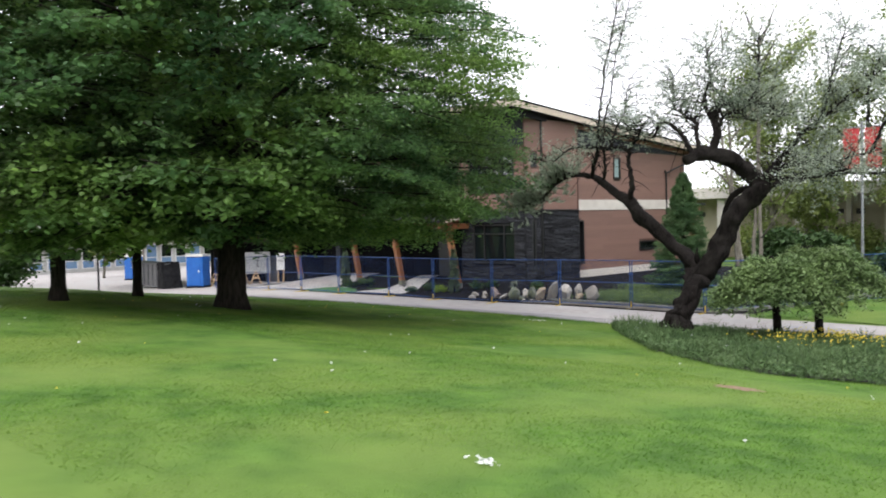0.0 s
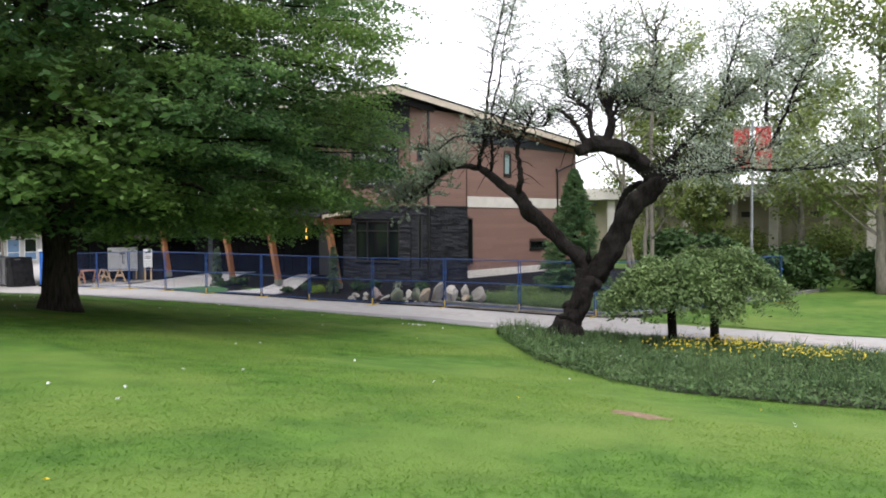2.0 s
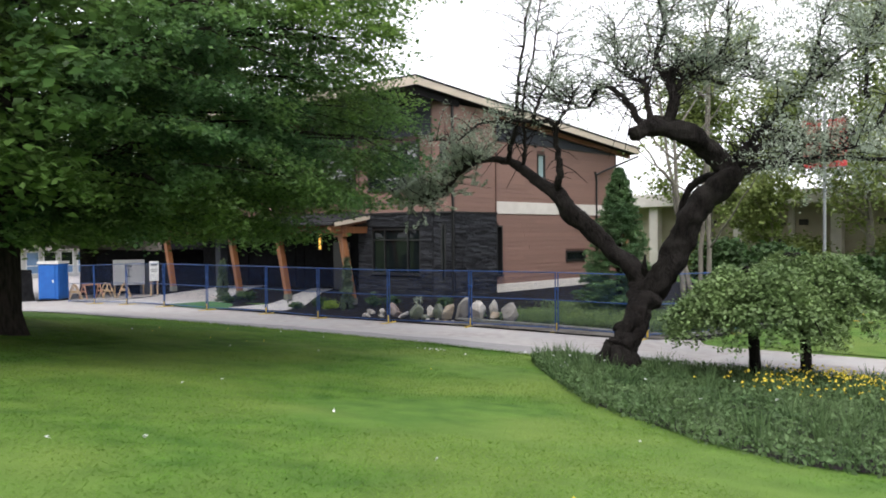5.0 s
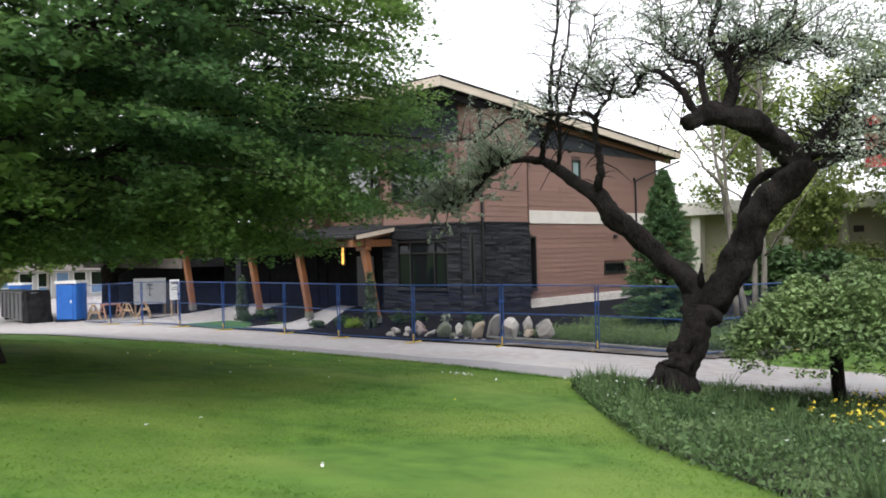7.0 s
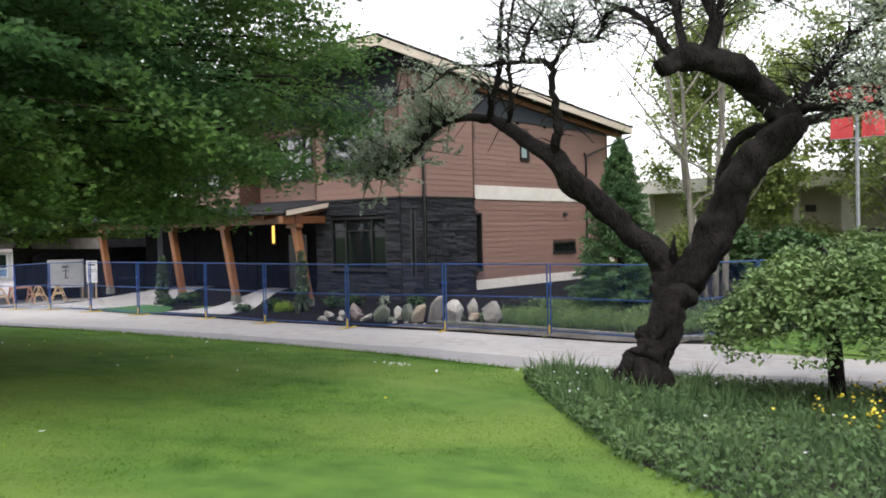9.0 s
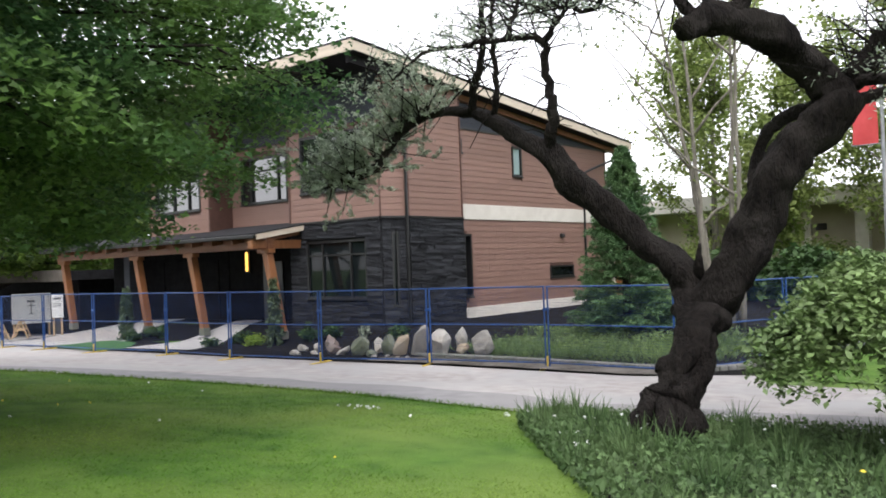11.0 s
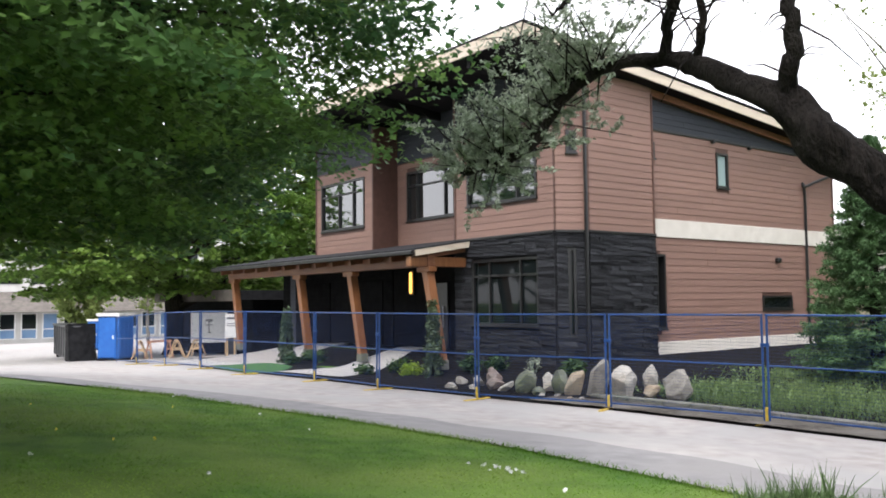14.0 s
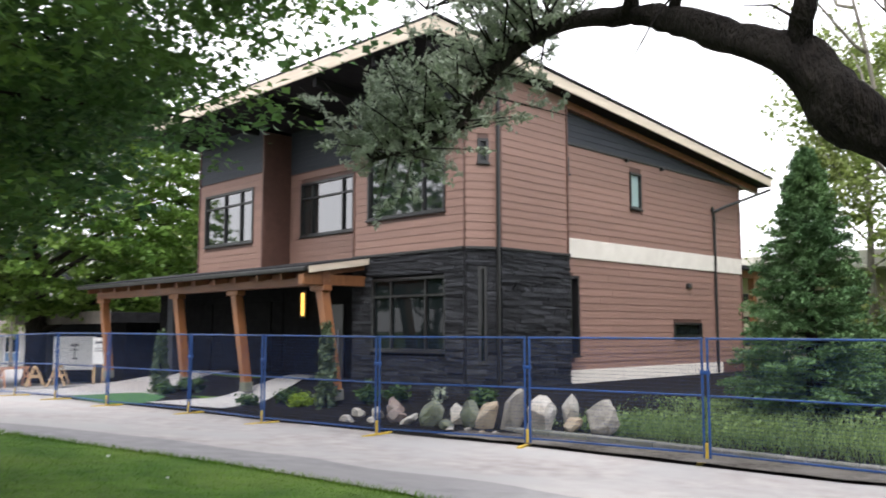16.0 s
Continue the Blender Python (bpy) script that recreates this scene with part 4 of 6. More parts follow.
def gnarled_tree():
    """The leaning old tree: twisted double trunk, arching limbs, thin silver-grey sprays."""
    r = np.random.default_rng(5)
    bx, by = -11.5, 26.05
    base = Vector((bx, by, gz(bx, by)))
    t = tree_thing("gnarled_tree", "old leaning tree with twisted dark trunk and silver leaves", tuple(base))
    crotch = Vector((-11.62, 27.45, 1.86))
    west, near = Vector((-0.91, -0.41, 0)), Vector((0.41, -0.91, 0))

    def limb(bm, pts, rad, steps, jitter, **how):
        cp = curve_pts(pts, steps, jitter, how["seed"])
        rr = [float(v) for v in np.interp(np.linspace(0, len(rad) - 1, len(cp)), range(len(rad)), rad)]
        add_gnarl(bm, cp, rr, **how)
        return cp

    bm = bmesh.new()
    limb(bm, [base + Vector((0, 0, -0.2)), base + Vector((0.02, 0.0, 0.15)), base + Vector((0.10, 0.12, 0.5)), base + Vector((0.14, 0.36, 0.9)), base + Vector((0.10, 0.78, 1.3)), crotch, crotch + Vector((0.03, 0.1, 0.3))],
         [0.34, 0.27, 0.235, 0.225, 0.24, 0.29, 0.22], 9, 0.01, sides=48, ridges=5, twist=0.06, depth=0.34, seed=3,
         lumps=((17, west, 0.85, 3.2, 0.3), (25, west + Vector((0, 0, 0.2)), 0.22, 4, 0.4), (40, -west, 0.3, 5, 0.4), (20, near, 0.25, 4, 0.3), (33, near, 0.2, 3.5, 0.3)))
    # roots: a long toe towards the lawn, shorter ones round about
    for k, (way, reach, r0) in enumerate(((west * 0.9 + near * 0.35, 0.66, 0.15), (near, 0.42, 0.13), (near * 0.6 - west * 0.5, 0.42, 0.12), (-west, 0.4, 0.13), (-near, 0.5, 0.15))):
        way = way.normalized()
        limb(bm, [base + way * 0.18 + Vector((0, 0, 0.55)), base + way * 0.34 + Vector((0, 0, 0.24)), base + way * reach * 0.8 + Vector((0, 0, 0.07)), base + way * reach * 1.1 + Vector((0, 0, -0.12))],
             [r0 * 0.7, r0, r0 * 0.75, r0 * 0.4], 5, 0.012, sides=14, ridges=3, twist=0.2, depth=0.22, seed=20 + k)
    # spiral cords that wind from the roots into the two limbs
    core = curve_pts([base + Vector((0.02, 0, 0.05)), base + Vector((0.10, 0.12, 0.5)), base + Vector((0.14, 0.36, 0.9)), base + Vector((0.10, 0.78, 1.3)), crotch], 7)
    for k in range(4):
        cord = [p + (west * math.cos(k * 1.6 + i * 0.10) + near * math.sin(k * 1.6 + i * 0.10)) * (0.185 + 0.035 * math.sin(i * 0.5 + k)) for i, p in enumerate(core)]
        add_gnarl(bm, cord, [0.09 + 0.03 * math.sin(i * 0.45 + k * 2) for i in range(len(cord))], 12, 3, 0.2, 0.2, 50 + k)
    long_limb = [crotch + Vector((0.05, -0.1, -0.1)), Vector((-11.83, 27.35, 2.28)), Vector((-12.36, 27.25, 2.71)), Vector((-12.85, 27.1, 3.25)), Vector((-13.20, 26.95, 3.60)), Vector((-13.52, 26.85, 3.98)), Vector((-14.2, 26.95, 4.40)), Vector((-14.8, 27.1, 4.74)),
                 Vector((-15.2, 27.2, 4.87)), Vector((-15.9, 27.1, 4.93)), Vector((-16.5, 27.0, 4.68)), Vector((-17.0, 26.9, 4.15)), Vector((-17.45, 26.8, 3.96)), Vector((-18.1, 26.64, 3.88))]
    limb(bm, long_limb, [0.25, 0.21, 0.185, 0.175, 0.205, 0.15, 0.125, 0.10, 0.085, 0.07, 0.06, 0.052, 0.042, 0.022], 6, 0.012, sides=18, ridges=3, twist=0.12, depth=0.22, seed=4,
         lumps=((23, Vector((0, 0, -1)), 0.5, 2.2, 0.5), (30, Vector((0, 0, 1)), 0.35, 1.8, 0.5), (17, Vector((0.3, 0, 1)), 0.3, 2, 0.5)))
    limb(bm, [crotch + Vector((0.0, -0.1, -0.2)), Vector((-11.25, 27.33, 2.0)), Vector((-10.92, 27.4, 2.6)), Vector((-10.63, 27.5, 3.26)), Vector((-10.3, 27.6, 3.76)), Vector((-9.93, 27.7, 4.16)), Vector((-9.95, 27.75, 4.45)), Vector((-10.2, 27.5, 4.82)), Vector((-10.4, 27.0, 5.08)), Vector((-10.62, 26.6, 5.2)), Vector((-10.85, 26.15, 5.2)), Vector((-10.95, 25.75, 5.02))],
         [0.29, 0.28, 0.265, 0.25, 0.25, 0.25, 0.225, 0.215, 0.20, 0.185, 0.17, 0.12], 6, 0.015, sides=26, ridges=4, twist=0.10, depth=0.24, seed=6,
         lumps=((32, Vector((1, 0, 0.3)), 0.35, 2.5, 0.4), (20, west, 0.25, 2.5, 0.4), (58, Vector((-0.6, 0, 1)), 0.4, 2.0, 0.5), (50, Vector((0, 0, 1)), 0.3, 2.0, 0.5)))
    # the thinner stem that runs up beside the leaning trunk
    limb(bm, [Vector((-10.8, 27.5, 3.0)), Vector((-10.89, 27.65, 3.35)), Vector((-10.89, 27.8, 3.71)), Vector((-10.79, 27.9, 4.03)), Vector((-10.52, 27.95, 4.25)), Vector((-10.1, 27.85, 4.31))], [0.07, 0.085, 0.08, 0.085, 0.085, 0.09], 5, 0.012, sides=12, ridges=3, twist=0.15, depth=0.2, seed=12)
    # a dead spur in the crotch
    limb(bm, [Vector((-11.55, 27.35, 2.1)), Vector((-11.5, 27.2, 2.35)), Vector((-11.46, 27.15, 2.62))], [0.08, 0.06, 0.02], 4, 0.01, sides=10, ridges=3, twist=0.2, depth=0.2, seed=9)

    # (points, thickness at the foot, twigs at each step)
    shoots = [
        ([(-13.52, 26.85, 3.98), (-13.34, 26.72, 4.35), (-13.3, 26.65, 4.72), (-13.36, 26.6, 5.15), (-13.34, 26.55, 5.52), (-13.8, 26.5, 5.66), (-14.47, 26.5, 5.71), (-15.2, 26.4, 5.73), (-15.6, 26.25, 5.55), (-15.8, 26.1, 5.32)], 0.095, 1),
        ([(-13.34, 26.55, 5.5), (-13.1, 26.55, 5.78), (-12.95, 26.6, 6.0), (-13.0, 26.7, 6.35)], 0.05, 2),
        ([(-15.1, 27.15, 4.85), (-14.9, 27.0, 5.2), (-14.75, 26.95, 5.55), (-14.7, 27.0, 6.2), (-14.75, 27.2, 7.3), (-14.6, 27.4, 8.7), (-14.4, 27.6, 10.0), (-14.5, 27.8, 11.4)], 0.075, 3),
        ([(-14.6, 27.05, 4.64), (-14.42, 26.9, 5.05), (-14.4, 26.85, 5.6), (-14.5, 26.95, 6.3), (-14.3, 27.1, 7.4), (-14.15, 27.2, 8.6), (-13.7, 27.3, 10.2)], 0.055, 2),
        ([(-13.9, 26.5, 5.68), (-14.0, 26.9, 6.2), (-14.0, 27.4, 6.9), (-13.9, 27.5, 7.8)], 0.045, 3),
        ([(-16.3, 27.4, 4.93), (-16.6, 27.2, 5.3), (-17.0, 27.0, 5.5), (-17.5, 26.9, 5.5)], 0.035, 2),
        ([(-10.88, 26.05, 5.12), (-11.22, 26.2, 5.59), (-11.48, 26.3, 5.91), (-12.13, 26.5, 6.24), (-12.61, 26.7, 5.86), (-13.28, 26.9, 6.07), (-13.93, 27.1, 6.27)], 0.085, 3),
        ([(-10.8, 26.2, 5.2), (-11.0, 26.4, 5.96), (-11.24, 26.6, 6.23), (-11.84, 26.8, 6.54), (-12.09, 27.0, 6.95), (-12.2, 27.2, 7.7)], 0.075, 4),
        ([(-10.65, 26.5, 5.2), (-10.49, 26.6, 5.81), (-10.76, 26.9, 6.29), (-10.56, 27.1, 6.61), (-10.0, 27.4, 6.61), (-9.46, 27.7, 6.41), (-9.32, 27.8, 6.17)], 0.135, 4),
        ([(-10.74, 26.85, 6.2), (-11.17, 27.1, 6.79), (-11.09, 27.4, 7.53), (-11.38, 27.6, 8.36)], 0.085, 5),
        ([(-10.52, 26.75, 6.0), (-10.4, 27.0, 6.33), (-10.17, 27.2, 6.3), (-9.87, 27.4, 6.09)], 0.055, 3),
        ([(-10.0, 27.4, 6.6), (-9.8, 27.6, 7.2), (-9.9, 27.8, 8.4)], 0.06, 5),
        ([(-10.05, 27.85, 4.45), (-9.66, 28.2, 4.74), (-9.16, 28.4, 4.92), (-8.61, 28.6, 4.96), (-8.05, 28.8, 4.97), (-7.2, 29.2, 5.2)], 0.11, 4),
        ([(-9.98, 27.9, 4.4), (-9.44, 27.8, 4.5), (-8.56, 27.5, 4.42), (-8.0, 27.2, 4.51), (-7.2, 26.9, 4.6)], 0.10, 4),
        ([(-9.8, 28.0, 4.62), (-9.53, 28.4, 5.12), (-9.18, 28.8, 5.71), (-8.75, 29.2, 6.19), (-8.2, 29.6, 6.74), (-7.4, 30.1, 7.5)], 0.11, 5),
        ([(-8.75, 29.2, 6.19), (-8.6, 29.4, 7.2), (-8.2, 29.5, 8.6)], 0.06, 5),
        ([(-9.9, 27.9, 4.3), (-8.7, 29.2, 4.6), (-7.4, 30.6, 4.65), (-6.2, 32.0, 4.9), (-5.2, 33.0, 5.6)], 0.085, 5),
        ([(-7.8, 30.0, 5.9), (-7.9, 30.3, 7.0), (-7.6, 30.6, 8.2)], 0.06, 5),
        ([(-7.4, 29.1, 5.15), (-7.0, 29.2, 6.2), (-6.4, 29.2, 7.6)], 0.06, 5),
    ]
    bases, ends = [], []
    twig = bmesh.new()
    for k, (s, r0, many) in enumerate(shoots):
        cp = curve_pts(s, 5, 0.03, 40 + k)
        add_tube(bm, cp, taper(len(cp), r0, 0.014, 0.8), 8, 0.13, k)
        for i, p in enumerate(cp[3:]):
            f = i / len(cp)
            for q in range(many):
                d = Vector((r.normal(), r.normal(), 0.55 * r.normal() + 0.35)).normalized()
                ln = (0.3 + 0.6 * r.random()) if many < 3 else (0.5 + 0.85 * r.random())
                e = p + d * ln
                add_tube(twig, [p, p + d * ln * 0.5 + Vector((0, 0, 0.06)), e], [0.014, 0.009, 0.004], 4)
                if f < (0.55 if many < 3 else 0.28):
                    continue
                bases.append(p + d * ln * 0.15)
                ends.append(e)
                if many > 3 or f > 0.6:
                    for w in range(3):
                        d2 = (d + Vector((r.normal(), r.normal(), r.normal())) * 0.7).normalized()
                        bases.append(p + d * ln * 0.5)
                        ends.append(p + d * ln * 0.5 + d2 * ln * 0.8)
    # the leafy tip of the arching limb
    tip = curve_pts(long_limb[9:], 6)
    tip_b, tip_e = [], []
    for i, p in enumerate(tip):
        for q in range(6):
            d = Vector((r.normal() - 0.6, 0.8 * r.normal(), 0.65 * r.normal() + 0.75)).normalized()
            ln = 0.4 + 0.85 * r.random()
            e = p + d * ln
            add_tube(twig, [p, p + d * ln * 0.5, e], [0.014, 0.009, 0.004], 4)
            for w in range(3):
                s = p + d * ln * (0.25 + 0.25 * w)
                d2 = (d * 0.6 + Vector((r.normal(), r.normal(), 0.7 * r.normal() + 0.4)) * 0.7).normalized()
                tip_b.append(s)
                tip_e.append(s + d2 * (0.22 + 0.2 * r.random()))
    ob = world_part("trunk", bm, M_BARK2, t, "twisted dark furrowed trunk and limbs")
    smooth(ob.data)
    world_part("twig", twig, M_BARK2, t)
    pl = np.concatenate([sprays(bases, ends, 17, (0.045, 0.045, 0.035), r, 0.03), sprays(tip_b, tip_e, 50, (0.024, 0.024, 0.02), r, 0.0)])
    # the thick silver crown over the leaning trunk, and the clump on the upright shoot
    bl = []
    for c, rad, n in (((-9.6, 27.9, 7.3), (2.0, 1.8, 1.0), 100), ((-7.6, 28.8, 6.9), (1.9, 1.8, 1.0), 100), ((-8.4, 29.2, 8.6), (2.5, 2.2, 1.1), 125), ((-11.4, 27.4, 8.4), (1.5, 1.4, 0.9), 60),
                      ((-6.6, 31.2, 7.0), (2.0, 2.2, 1.2), 110), ((-8.6, 30.4, 7.6), (1.9, 1.9, 1.1), 90), ((-5.2, 33.0, 6.4), (1.7, 1.9, 1.2), 90), ((-14.0, 27.4, 6.65), (0.72, 0.7, 0.42), 75), ((-14.9, 27.2, 6.1), (0.7, 0.6, 0.35), 30), ((-14.5, 27.5, 9.0), (1.5, 1.3, 1.5), 120), ((-14.2, 27.7, 11.0), (1.4, 1.2, 0.9), 70)):
        cs = blob(c, rad, n, r, 0.5)
        ds = r.normal(size=cs.shape) * np.array((0.33, 0.33, 0.26))
        bl.append(sprays(cs, cs + ds, 21, (0.05, 0.05, 0.04), r, 0.06))
    pl = np.concatenate([pl, *bl])
    world_part("crown", leaf_mesh("crown", pl, 0.025, M_OLIVE, 0.1, 3.0, 0.35, 0.0, r), M_OLIVE, t, "thin silver-grey foliage")
    return t


def weeping_tree(at, rad, h, seed):
    """A grafted weeping tree: short stem, umbrella of hanging leafy shoots."""
    r = np.random.default_rng(seed)
    x, y = at
    b = gz(x, y)
    t = tree_thing("weeping_tree", "low umbrella-shaped weeping tree in the flower bed", (x, y, b), group="weeping trees in the bed")
    bm = bmesh.new()
    add_tube(bm, [(x, y, b - 0.1), (x + 0.02, y, b + 0.3), (x - 0.03, y, b + h * 0.55), (x, y, b + h * 0.8)], [0.15, 0.115, 0.10, 0.12], 9, 0.12, seed)
    bases, ends = [], []
    for i in range(230):
        an, k = r.uniform(0, 2 * math.pi), r.uniform(0.25, 1) ** 0.7
        R = rad * k * (0.85 + 0.25 * r.random())
        top = Vector((x + math.cos(an) * R * 0.75, y + math.sin(an) * R * 0.75, b + h * (0.98 - 0.40 * k * k) + 0.04 * r.normal()))
        end = Vector((x + math.cos(an) * R * 1.05, y + math.sin(an) * R * 1.05, max(b + 0.78, top.z - (0.12 + 0.75 * k * k * r.random()))))
        if i < 26:
            cp = curve_pts([(x, y, b + h * 0.78), ((x + top.x) / 2, (y + top.y) / 2, top.z + 0.03), top, end], 4)
            add_tube(bm, cp, taper(len(cp), 0.04, 0.008), 6)
        bases.append(top)
        ends.append(end)
    world_part("trunk", bm, M_BARK2, t, "short dark stem")
    pl = sprays(bases, ends, 150, (0.085, 0.085, 0.045), r, 0.04)
    world_part("crown", leaf_mesh("crown", pl, 0.05, M_WEEP, 0.5, 1.8, 0.4, 0.7, r), M_WEEP, t)
    return t


def conifer(at, h, rad, seed, name="conifer", label="dense dark green conifer beside the house", material=None, z=None):
    """Whorls of flat boughs, longest at the foot, each a fan of drooping needle sprays with dark gaps between."""
    r = np.random.default_rng(seed)
    x, y = at
    b = gz(x, y) if z is None else z
    t = tree_thing(name, label, (x, y, b), "conifer")
    bm = tube([(x, y, b - 0.1), (x, y, b + h * 0.5), (x + 0.03, y, b + h * 0.99)], [0.14, 0.08, 0.008], 7)
    bs, es = [], []
    n = 330
    for i in range(n):
        k = ((i + r.random()) / n) ** 1.25
        an = i * 2.4 + 0.4 * r.normal()
        ln = (rad * (1 - k) ** 0.8 + 0.07) * (0.78 + 0.38 * r.random())
        d = np.array((math.cos(an), math.sin(an), 0.0))
        side = np.array((-d[1], d[0], 0.0))
        foot = np.array((x, y, b + 0.18 + k * (h - 0.2)))
        lift = 0.10 + 0.35 * k
        tip = foot + d * ln + np.array((0, 0, ln * lift * 0.6 - 0.06))
        if i % 3 == 0:
            add_tube(bm, [tuple(foot), tuple(foot * 0.5 + tip * 0.5 + np.array((0, 0, -0.04 * ln))), tuple(tip)], [0.018, 0.012, 0.004], 4)
        for q in range(13):
            f = 0.25 + 0.75 * (q + r.random()) / 13
            p = foot + (tip - foot) * f
            w = 0.34 * ln * (1.12 - f) + 0.05
            for sg in (-1, 1):
                bs.append(p)
                es.append(p + d * w * 0.75 + side * sg * w * (0.5 + 0.5 * r.random()) + np.array((0, 0, 0.05 * r.normal() - 0.03)))
    world_part("trunk", bm, M_BARK, t)
    pl = sprays(bs, es, 13, (0.022, 0.022, 0.02), r)
    world_part("crown", leaf_mesh("crown", pl, 0.021, material or M_CONIFER, 0.35, 4.2, 0.4, 0.2, r), material or M_CONIFER, t)
    return t


def thin_tree(at, h, spread, seed, label, material, stems=1, leaf=0.16, n=260, z=None, clear=0.35, bark=None, per=26, group="", name="tree"):
    """A light, open tree with upright limbs and scattered spring leaves."""
    r = np.random.default_rng(seed)
    x, y = at
    b = gz(x, y) if z is None else z
    t = tree_thing(name, label, (x, y, b), group=group)
    bm, bases, ends = bmesh.new(), [], []
    for s in range(stems):
        off = Vector((0.25 * s, 0.1 * s, 0))
        lean = Vector((r.normal() * 0.06, r.normal() * 0.06, 1)) * h
        cp = curve_pts([Vector((x, y, b - 0.1)) + off, Vector((x, y, b)) + off + lean * 0.4, Vector((x, y, b)) + off + lean * 0.95], 6, 0.04 * h / 10, seed + s)
        add_tube(bm, cp, taper(len(cp), 0.02 * h / stems ** 0.5, 0.02), 8, 0.05, s)
        for k in range(int(26 / stems)):
            f = clear + (1 - clear) * r.random()
            p = cp[min(len(cp) - 1, int(f * len(cp)))]
            an = r.uniform(0, 2 * math.pi)
            ln = spread * (1.15 - 0.7 * f) * (0.6 + 0.5 * r.random())
            d = Vector((math.cos(an), math.sin(an), 0.75 + 0.4 * r.random()))
            bp = curve_pts([p, p + d * ln * 0.5 + Vector((0, 0, -0.1)), p + d * ln], 4, 0.05, seed * 7 + k)
            add_tube(bm, bp, taper(len(bp), 0.05 * h / 12, 0.01), 5)
            for q in range(int(n / 26) + 1):
                pp = bp[r.integers(2, len(bp))]
                dd = Vector((r.normal(), r.normal(), 0.6 * r.normal())).normalized() * (0.5 + 0.8 * r.random()) * spread / 3
                bases.append(pp)
                ends.append(pp + dd)
    world_part("trunk", bm, bark or M_BARK3, t)
    pl = sprays(bases, ends, per, (0.10 * spread / 3 + 0.03,) * 3, r, 0.05)
    world_part("crown", leaf_mesh("crown", pl, leaf, material, 0.2, 1.4, 0.4, 0.2, r), material, t)
    return t


gnarled_tree()
weeping_tree((-8.95, 26.75), 1.6, 2.35, 3)
weeping_tree((-8.5, 28.3), 1.85, 2.7, 4)

# trees behind the walker, which the windows mirror
for i, (x, y, rad, z1) in enumerate(((-46, -8, 7.5, 14), (-33, -13, 8, 16), (-20, -10, 7.5, 14), (-6, -14, 8, 16), (8, -6, 7, 14), (-51, 8, 8, 18), (-62, 0, 8, 18))):
    maple((x, y), rad, 4.0, z1, 0.33, 420, 26, 0.34, 200 + i, label="broad leafy maple at the far side of the lawn", fork=3.0, group="maples behind the lawn", n_limb=10)

# ---- ground behind the fence ----
SOIL_LO = line((-31.5, 35.0), (-30.6, 33.2), (-29.7, 31.4), (-28.9, 30.85), (-26.4, 30.95), (-24.7, 31.4), (-23.3, 31.75), (-22.0, 32.6), (-20.4, 33.16), (-15.4, 33.18), (-14.3, 33.4), (-13.6, 34.0), (-13.0, 35.3))
SOIL_HI = line((-31.0, 35.98), (-28.9, 35.98), (-28.85, 35.05), (-24.6, 35.05), (-24.2, 36), (-24.1, 49.5), (-13, 49.5))
sheet("planting_soil", -46, -12.9, 90, line((-46, 30.3), (-35, 30.0), (-29, 30.8), (-23, 31.5), (-20.4, 31.95), (-15.2, 32.25), (-12.9, 33.4)), lambda x: 49.6, 20, 0.026, M_MULCH, "dark mulch and earth round the house", "soil", rough=0.0)
sheet("garden_soil", -30.9, -13.1, 90, SOIL_LO, SOIL_HI, 16, 0.055, M_MULCH, "dark bark mulch sloping up to the house", "soil", rough=0.05)
sheet("walkway", -32.75, -29.75, 14, line((-32.75, 31.0), (-29.75, 31.5)), line((-32.75, 35.9), (-31.6, 35.9), (-31.5, 35.2), (-30.6, 33.4), (-29.75, 31.6)), 12, 0.07, M_CONC, "pale concrete walkway rising to the entrance", "walkway")
sheet("turf", -36.6, -32.6, 14, line((-36.6, 30.6), (-35.9, 30.1), (-32.6, 29.98)), line((-36.6, 32.6), (-34.4, 32.4), (-33.2, 31.5), (-32.6, 30.7)), 8, 0.05, M_TURF, "flat green turf strip beside the walkway", "turf")
sheet("slab", -44.0, -36.65, 24, line((-44, 30.2), (-36.65, 30.2)), lambda x: 35.9, 8, 0.04, M_CONC, "pale concrete forecourt under the canopy", "slab")
sheet("side_lawn", -12.3, 34, 60, line((-12.3, 33.2), (-6.9, 33.0), (0, 34.7), (34, 43)), lambda x: 64.0, 18, 0.025, M_LAWN, "rough green lawn across the path", "lawn")


def kerb():
    pts = curve_pts([(-21.7, 33.0, 0), (-20.4, 33.12, 0), (-17.4, 33.18, 0), (-15.4, 33.12, 0), (-14.3, 33.3, 0), (-13.6, 33.85, 0), (-13.2, 35.0, 0), (-12.8, 37, 0), (-12.0, 42, 0), (-11.0, 48, 0)], 5)
    k = tagged(new("kerb"), "weathered grey concrete kerb at the garden edge", "kerb", kind="structure")
    for i, (a, b) in enumerate(zip(pts, pts[1:])):
        d = Vector((b.x - a.x, b.y - a.y, 0))
        m = Matrix.Translation((a.x, a.y, 0.0)) @ pose(0, 0, 0, 0, 0, math.degrees(math.atan2(d.y, d.x)))
        part("kerbstone", box((0.004, -0.09, -0.05), (d.length - 0.004, 0.09, 0.155), 0.02, m), M_KERB, k)


kerb()
sheet("gutter_debris", -22.4, -13.9, 60, line((-22.4, 31.8), (-20.3, 32.0), (-17.2, 32.2), (-15.2, 32.25), (-13.9, 32.7)), line((-22.4, 32.8), (-20.4, 33.04), (-17.4, 33.1), (-15.4, 33.04), (-13.9, 33.5)), 4, 0.066, M_LITTER, "dark leaf litter and dirt along the kerb", "dirt", rough=0.018)


